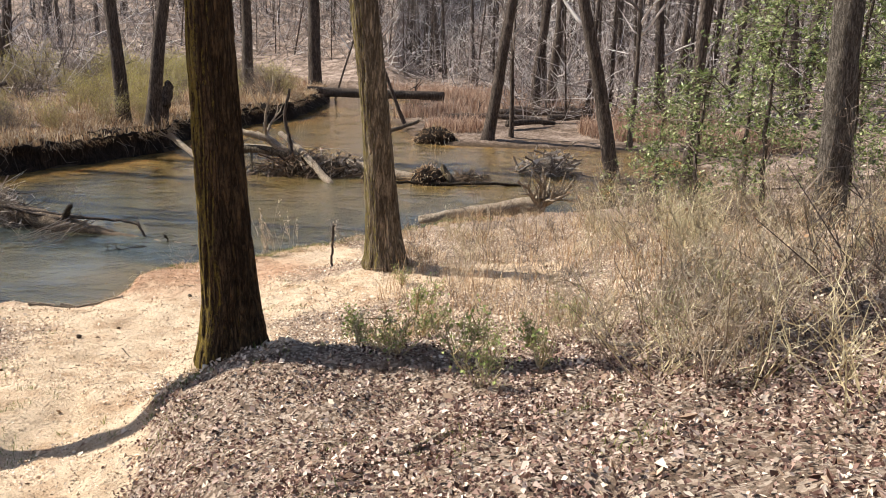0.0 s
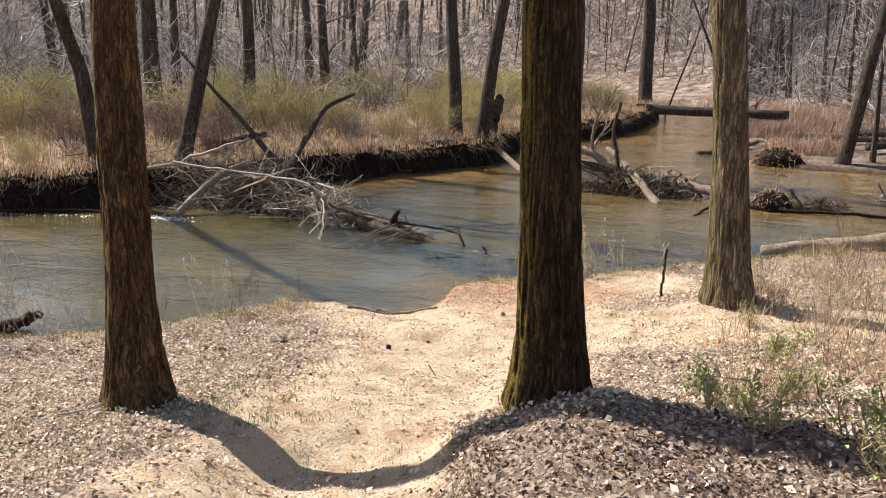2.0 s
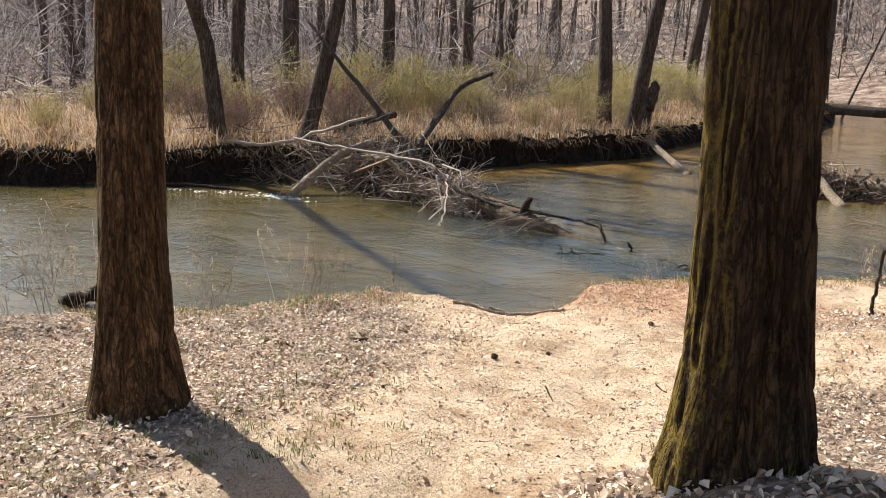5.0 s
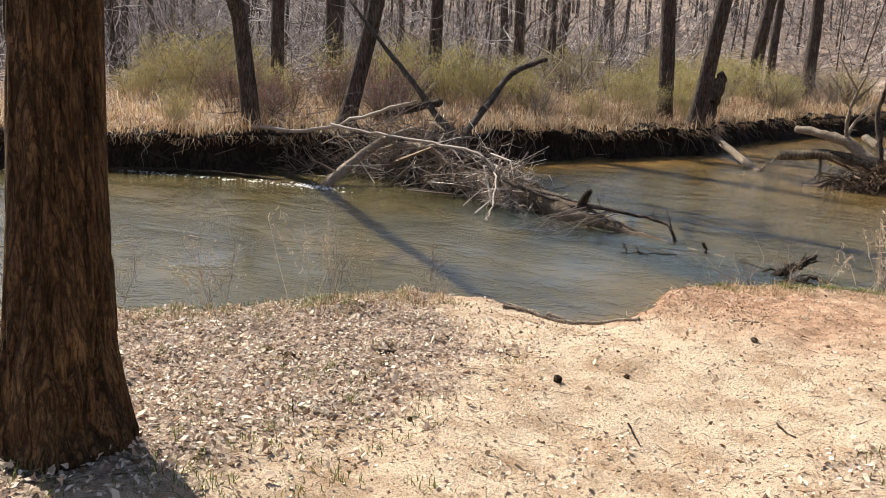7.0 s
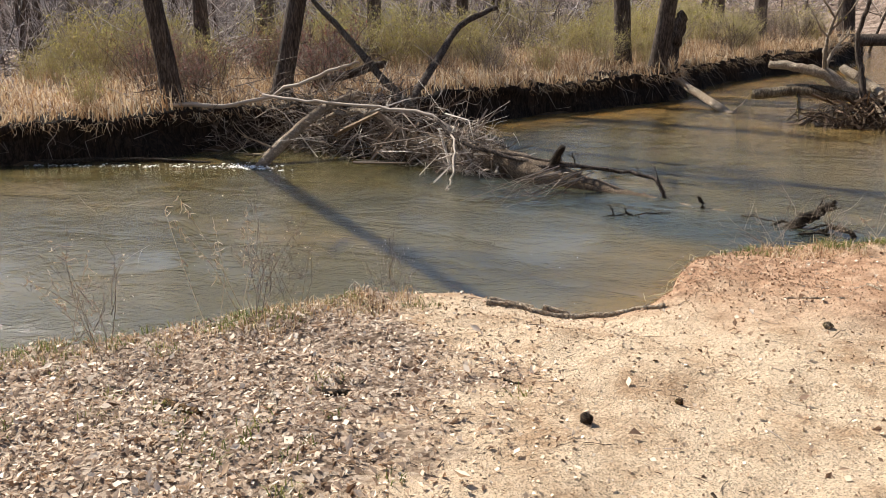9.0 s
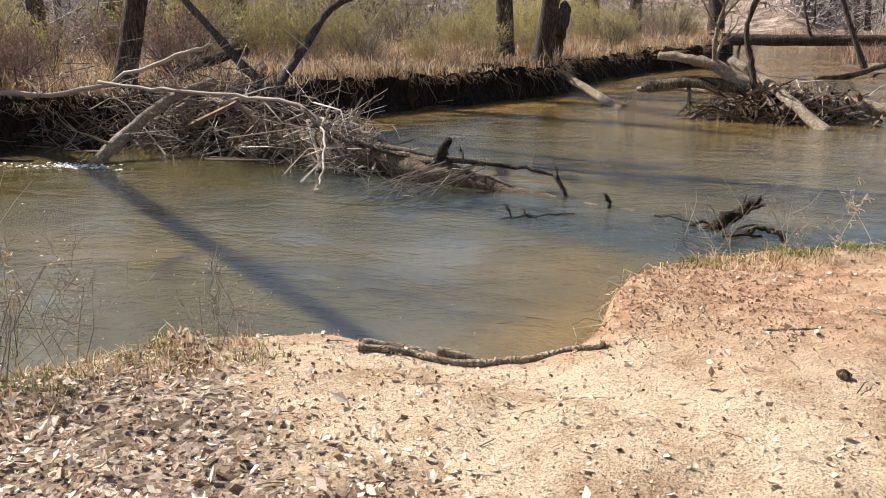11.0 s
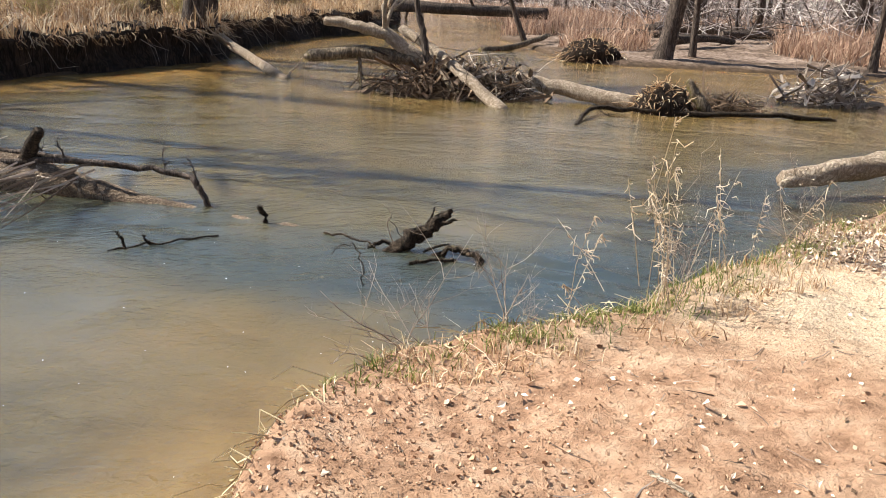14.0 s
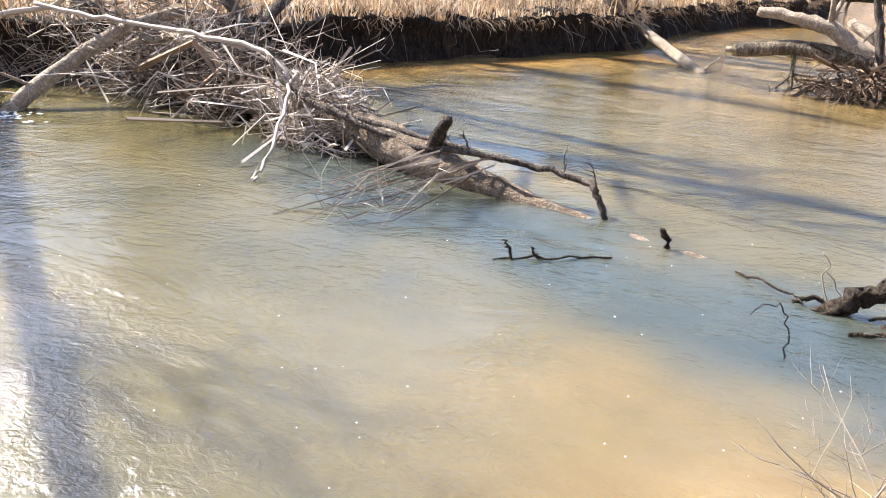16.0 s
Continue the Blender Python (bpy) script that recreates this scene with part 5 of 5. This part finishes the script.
def build_foam_glints():
    rng, b = np.random.default_rng(127), Batch()
    n = 200
    t = rng.random(n)
    x, y = -17.0 + 4.6 * t + rng.normal(0, 0.12, n), 12.75 + 1.7 * t + rng.normal(0, 0.10, n)
    c1 = np.stack([x, y, np.full(n, 0.008)], 1)
    m = 160
    c2 = np.stack([-12.6 + rng.normal(0, 0.35, m), 14.35 + rng.normal(0, 0.12, m), np.full(m, 0.008)], 1)
    b.leaves(np.concatenate([c1, c2]), rng.uniform(0.02, 0.09, n + m), rng, 0.08, 0.4, 0.03)
    # tiny white specks over the open water stand in for sun sparkle
    k = 170
    x, y = rng.uniform(-9, -1, k), rng.uniform(9, 16, k)
    ok = in_river(x, y)
    b.leaves(np.stack([x, y, np.full(k, 0.006)], 1)[ok], rng.uniform(0.004, 0.013, ok.sum()), rng, 0.05, 0.45, 0.03)
    stuff("foam_and_glints", b, FOAM_GLINT, "white foam by the stick and jam, with white specks painted as sun glints", "foam")


# one white for the foam and for the painted sun glints
FOAM_GLINT = tint_material("white_foam_and_glints", [(0.0, (0.70, 0.70, 0.68)), (1.0, (0.88, 0.88, 0.86))], 0.5, 0.4)
build_foam_glints()


def build_near_plants():
    rng = np.random.default_rng(131)
    for k, (x, y, sc) in enumerate(((-5.55, 7.1, 1.1), (-6.1, 6.35, 1.0), (-5.5, 7.5, 0.8), (-7.4, 5.3, 1.5), (-6.8, 5.85, 0.9), (-5.0, 7.95, 0.7), (-4.85, 7.95, 0.5),
                                    (-1.6, 11.2, 0.8), (-0.55, 12.3, 0.8), (-2.4, 10.7, 0.4), (0.0, 11.9, 0.8), (1.0, 11.6, 0.9), (-5.2, 3.0, 0.9), (-6.2, 3.2, 1.2), (-5.9, 2.4, 1.0))):
        plant(WEED[k % 3], x, y, sc, k * 1.3, "dry brown weed stalks with pale seed heads", "weed", "dry weeds on the bank", "dry_weed")
    for k in range(95):
        x, y = rng.uniform(0.9, 10.5), rng.uniform(0.6, 15.5)
        if x < 1.6 + 1.2 * math.sin(y) and y < 6 or away(x, y, [(2.3, -2), (0.5, 0), (0.2, 1.2), (-0.9, 2.6)]) < 1.25 or y > 12.5 + x * 0.45:
            continue
        sc = rng.uniform(0.5, 1.0) * (1.25 if x > 4 else 0.85)
        plant(THORN[k % 3], x, y, sc, rng.uniform(0, 6), "leafless brown bramble with straw-coloured stems", "bramble", "brambles on the slope", "bramble")
    for k in range(46):
        x, y = rng.uniform(2.7, 6.4), rng.uniform(-0.6, 4.2)
        plant(THORN[k % 3], x, y, rng.uniform(0.65, 1.15) * min(1.0, 0.45 + 0.22 * (x - 1.2)), rng.uniform(0, 6), "thin leafless bramble arching over dry leaves", "bramble", "brambles on the slope", "bramble")
    for k, (x, y) in enumerate(((0.75, 3.7), (1.05, 3.2), (1.6, 3.4), (0.95, 4.6), (1.3, 5.4), (0.6, 4.9), (2.2, 3.0), (1.9, 4.4), (2.7, 4.8), (3.3, 3.4), (1.2, 6.6), (0.9, 8.2), (4.1, 4.6), (-4.9, 2.6), (1.7, 2.5))):
        plant(SPRIG[k % 2], x, y, rng.uniform(0.7, 1.25), k * 2.1, "small green seedling with fresh leaves", "seedling", "green seedlings on the slope", "seedling")


build_near_plants()


def edge_shrub(x, y, seed, stems, reach, out):
    """A gnarled leafless shrub that hangs out over the water."""
    rng = np.random.default_rng(seed)
    ob = thing("leafless_shrub", (x, y, float(height(x, y)) - 0.02), "gnarled leafless shrub hanging over the river's edge", "shrub")
    for _ in range(stems):
        b = Batch()
        w = np.array((out[0] + rng.normal(0, 0.45), out[1] + rng.normal(0, 0.45), rng.uniform(0.25, 1.0)))
        limb(b, rng, (rng.normal(0, 0.07), rng.normal(0, 0.07), 0.0), w / np.linalg.norm(w), reach * rng.uniform(0.55, 1.1), 0.0045, 2, 4)
        part("stem", b, TWIG, ob)


edge_shrub(-2.82, 10.72, 301, 6, 0.62, (-0.55, 0.35))
edge_shrub(-2.45, 10.9, 302, 3, 0.45, (0.0, 0.5))
edge_shrub(-0.35, 12.6, 303, 5, 0.55, (-0.4, 0.2))


def plume_weed(x, y, seed, h, stems):
    """Tall thin stalks with drooping pale blades at their tops."""
    rng, b, l = np.random.default_rng(seed), Batch(), Batch()
    ob = thing("plume_weed", (x, y, float(height(x, y)) - 0.02), "tall golden weed with drooping pale plumes", "weed", "plume weeds at the point")
    a = np.stack([rng.normal(0, 0.12, stems), rng.normal(0, 0.12, stems), np.zeros(stems)], 1)
    e = a + np.stack([rng.normal(-0.12, 0.15, stems), rng.normal(0, 0.14, stems), h * rng.uniform(0.5, 1.1, stems)], 1)
    b.twigs(a, e, 0.0028, 0.0015, 0.06, rng)
    tagged(part("stalk_mass", b, TWIG_TAN, ob), kind="stuff")
    k = rng.integers(0, stems, stems * 12)
    q = a[k] + (e[k] - a[k]) * rng.uniform(0.45, 1.03, (len(k), 1))
    l.twigs(q, q + np.stack([rng.normal(0.02, 0.025, len(k)), rng.normal(0, 0.025, len(k)), rng.normal(-0.02, 0.03, len(k))], 1), rng.uniform(0.002, 0.005, len(k)), 0.002, 0.25, rng)
    tagged(part("plume_mass", l, SEEDHEAD, ob), kind="stuff")


for k, (x, y, h, n) in enumerate(((-1.75, 11.25, 0.85, 5), (-1.5, 11.5, 0.9, 7), (-1.25, 11.75, 0.75, 4), (-0.75, 12.25, 0.8, 3), (-1.95, 11.1, 0.45, 6), (-5.75, 7.2, 0.8, 6), (-6.4, 6.45, 0.8, 5), (-7.3, 5.55, 1.1, 14), (-7.8, 5.0, 1.15, 14))):
    plume_weed(x, y, 320 + k, h, n)


def holly(x, y, h, seed, leaves):
    """An evergreen small tree: a thin bent trunk, branches, and many leathery leaves in uneven sprays."""
    rng = np.random.default_rng(seed)
    ob = thing("evergreen_tree", (x, y, float(height(x, y))), "evergreen understorey tree with glossy green leaves", "tree", "evergreens on the slope")
    t, br, lf = Batch(), Batch(), Batch()
    path = wander(rng, [(0, 0, -0.1), (-0.12, 0, h * 0.35), (-0.1, 0.1, h * 0.7), (0.05, 0.1, h)], 5, 0.02)
    t.tube(path, np.linspace(0.06, 0.015, len(path)), 8, 0.1, seed)
    part("trunk", t, BARK_FAR, ob)
    n = 46
    k = rng.integers(3, len(path), n)
    a = path[k]
    g, ln = rng.uniform(0, 2 * math.pi, n), rng.uniform(0.4, 1.7, n) * (1.1 - 0.5 * k / len(path))
    e = a + np.stack([np.cos(g) * ln, np.sin(g) * ln, rng.normal(0.05, 0.3, n)], 1)
    br.twigs(a, e, 0.014, 0.004, 0.07, rng)
    s = rng.integers(0, n, n * 5)
    q = a[s] + (e[s] - a[s]) * rng.uniform(0.35, 1, (n * 5, 1))
    f = q + rng.normal(0, 0.26, (n * 5, 3))
    br.twigs(q, f, 0.005, 0.002, 0.1, rng)
    part("branchwork", br, TWIG, ob)
    w = rng.integers(0, n * 5, leaves)
    c = q[w] + (f[w] - q[w]) * rng.uniform(0.1, 1.1, (leaves, 1)) + rng.normal(0, 0.05, (leaves, 3))
    lf.leaves(c, rng.uniform(0.06, 0.12, leaves), rng, 0.6, 0.24, 0.15)
    part("foliage", lf, HOLLY, ob)


for k, (x, y, h, n) in enumerate(((7.6, 12.6, 4.2, 3000), (6.6, 13.4, 3.0, 2200), (8.9, 12.0, 4.6, 2600), (9.6, 14.0, 5.0, 2600), (6.2, 14.8, 2.6, 1700), (8.3, 15.5, 4.6, 2600), (9.8, 10.8, 3.6, 2000), (10.6, 12.4, 4.6, 2400))):
    holly(x, y, h, 200 + k, n)

# ---- small things on the sand ----
def shore_root(pts, r, seed):
    rng = np.random.default_rng(seed)
    base = np.array(pts[0], float)
    ob = thing("tree_root", tuple(base), "exposed pale root along the water's edge", "root", "roots at the landing")
    b = Batch()
    path = wander(rng, np.array(pts, float) - base, 6, 0.006)
    path[:, 2] = np.maximum(path[:, 2], height(path[:, 0] + base[0], path[:, 1] + base[1]) + r * 0.5 - base[2])
    b.tube(path, r * (0.7 + 0.6 * vnoise(np.arange(len(path)) * 0.4, 0, 0, seed)), 9, 0.25, seed)
    part("stem", b, DEADWOOD, ob)


shore_root([(-4.42, 8.34, 0.48), (-4.2, 8.44, 0.45), (-4.0, 8.50, 0.42), (-3.72, 8.66, 0.42), (-3.48, 8.76, 0.42), (-3.25, 8.8, 0.4)], 0.021, 1)
shore_root([(-4.1, 8.62, 0.36), (-3.9, 8.70, 0.38), (-3.68, 8.82, 0.39), (-3.45, 8.92, 0.4)], 0.024, 2)
shore_root([(-4.45, 8.46, 0.44), (-4.32, 8.52, 0.42), (-4.15, 8.56, 0.37)], 0.02, 3)


def ground_stick(name, x0, y0, x1, y1, r, material, label, category, seed, lift=0.6):
    m = ((x0 + x1) / 2, (y0 + y1) / 2)
    pts = [(x, y, float(height(x, y)) + r * lift) for x, y in ((x0, y0), m, (x1, y1))]
    log_thing(name, pts, r, r * 0.75, material, label, category, seed, 8, 0, 0.002, 0.3)


ground_stick("driftwood_piece", -3.86, 5.08, -3.52, 5.02, 0.028, DEADWOOD, "broken brown piece of dead wood on the sand", "wood", 71)
ground_stick("driftwood_piece", -4.0, 5.2, -3.78, 5.1, 0.018, DEADWOOD, "short broken stick beside the dead wood", "wood", 72)
ground_stick("pale_stick", -4.62, 6.3, -4.37, 6.06, 0.017, DEADWOOD, "pale peeled stick lying on the leaves", "stick", 73)
ground_stick("bark_piece", -4.36, 6.42, -4.18, 6.42, 0.022, WETWOOD, "dark curl of bark on the leaves", "bark", 74)
ground_stick("bark_piece", -5.05, 5.95, -4.7, 5.88, 0.025, BARK_BROWN, "flat brown piece of bark on the leaves", "bark", 75)
ground_stick("small_stick", -3.58, 6.98, -3.46, 6.96, 0.008, WETWOOD, "short dark twig lying on the sand", "twig", 76)
ground_stick("small_stick", -2.3, 6.25, -2.15, 6.08, 0.006, WETWOOD, "thin dark twig lying on the sand", "twig", 77)
ground_stick("small_stick", -1.6, 6.9, -1.45, 6.7, 0.007, WETWOOD, "thin dark twig lying on the sand", "twig", 78)
ground_stick("small_stick", -4.5, 3.25, -4.15, 3.5, 0.009, SILVER, "pale stick leaning at the foot of a tree", "stick", 79, 3.0)
ground_stick("small_stick", -2.5, 9.1, -2.15, 9.2, 0.008, DEADWOOD, "pale root thread on the red earth", "root", 80)
ground_stick("small_stick", -2.05, 9.6, -1.95, 9.45, 0.01, DEADWOOD, "short pale stick on the red earth", "stick", 81)
ground_stick("small_stick", 0.9, 0.9, 1.5, 1.4, 0.016, DEADWOOD, "fallen stick on the leaf litter", "stick", 82)
ground_stick("small_stick", 2.6, 3.6, 3.4, 3.1, 0.018, DEADWOOD, "pale forked stick lying in the brambles", "stick", 83, 4.0)


def pebble(x, y, r, label, seed, material):
    z = float(height(x, y))
    ob = thing("stone", (x, y, z), label, "stone")
    b = Batch()
    n, m = 14, 9
    th, ph = np.meshgrid(np.linspace(0, 2 * math.pi, n, endpoint=False), np.linspace(-1.2, 1.5, m), indexing="ij")
    k = 0.75 + 0.5 * vnoise(np.cos(th) * 1.5 + 3, np.sin(th) * 1.5 + 3, ph * 1.5, seed)
    v = np.stack([np.cos(th) * np.cos(ph) * r * 1.25 * k, np.sin(th) * np.cos(ph) * r * k, np.sin(ph) * r * k + r * 0.7], -1).reshape(-1, 3)
    i, j = np.meshgrid(np.arange(n), np.arange(m - 1), indexing="ij")
    i2 = (i + 1) % n
    b.add(v, np.stack([i * m + j, i2 * m + j, i2 * m + j + 1, i * m + j + 1], -1).reshape(-1, 4))
    part("body", b, material, ob)


pebble(-2.97, 6.64, 0.027, "dark fist-sized stone on the sand", 1, WETWOOD)
pebble(-2.17, 8.52, 0.024, "small brown chunk of wood on the sand", 2, BARK_PALE)
pebble(-2.67, 7.12, 0.018, "small reddish stone on the sand", 3, BARK_BROWN)
pebble(-3.25, 5.35, 0.014, "small brown stone on the sand", 4, BARK_BROWN)


def build_clods():
    """Crumbled clay clods on the point, and root threads over its edge."""
    rng, b = np.random.default_rng(141), Batch()
    n = 6000
    x, y = np.concatenate([rng.normal(-2.7, 0.55, n // 2), rng.uniform(-5.2, -0.8, n // 2)]), np.concatenate([rng.normal(9.6, 0.5, n // 2), rng.uniform(7.6, 11.6, n // 2)])
    z, dn, df, river, is_far = land(x, y)
    ok = ~river & (dn > 0.0) & ((dn < 0.6) | (rng.random(n) < 0.5)) & (z > 0.15)
    x, y, z = x[ok], y[ok], z[ok]
    g, ln = rng.uniform(0, 2 * math.pi, len(x)), rng.gamma(2, 0.0023, len(x)) + 0.003
    a = np.stack([x, y, z + 0.002], 1)
    e = a + np.stack([np.cos(g) * ln, np.sin(g) * ln, rng.uniform(0, 0.012, len(x))], 1)
    b.twigs(a, e, ln * 0.55, ln * 0.45, 0.15, rng)
    stuff("clay_clods", b, CLAY, "crumbled reddish clay clods on the point", "clods")
    c = Batch()
    p = along([(-3.75, 8.9), (-3.55, 9.3), (-3.55, 9.9), (-3.42, 10.3), (-3.15, 10.7), (-2.75, 10.98), (-2.3, 11.15), (-1.8, 11.5)], 0.02)
    k = 620
    i = rng.integers(0, len(p), k)
    d = rng.uniform(-0.05, 0.30, k)
    x, y = p[i, 0] + rng.normal(0, 0.02, k) + 0.75 * d, p[i, 1] - 0.75 * d
    z = height(x, y)
    a = np.stack([x, y, z + 0.01], 1)
    e = a + np.stack([rng.normal(-0.06, 0.09, k), rng.normal(0.0, 0.09, k), rng.uniform(-0.14, 0.05, k)], 1)
    c.twigs(a, e, 0.0035, 0.0015, 0.15, rng)
    stuff("root_threads", c, TWIG_WARM, "fine root threads over the crumbling edge", "roots")


CLAY = tint_material("clay_clods", [(0.0, (0.34, 0.20, 0.12)), (0.5, (0.56, 0.37, 0.24)), (1.0, (0.72, 0.52, 0.36))], 0.95, 0.1, 90)
build_clods()
log_thing("dead_stake", [(-0.28, 9.75, 0.85), (-0.27, 9.76, 1.15), (-0.25, 9.75, 1.55)], 0.022, 0.015, BARK_FAR, "thin dead stake standing at the edge of the sand", "stake", 91, 7, 2)
log_thing("dead_stake", [(-3.68, 4.85, 0.75), (-3.69, 4.86, 0.9), (-3.67, 4.84, 1.02)], 0.004, 0.003, BARK_FAR, "thin dead stalk standing on the sand", "stalk", 92, 6, 0, 0.002)
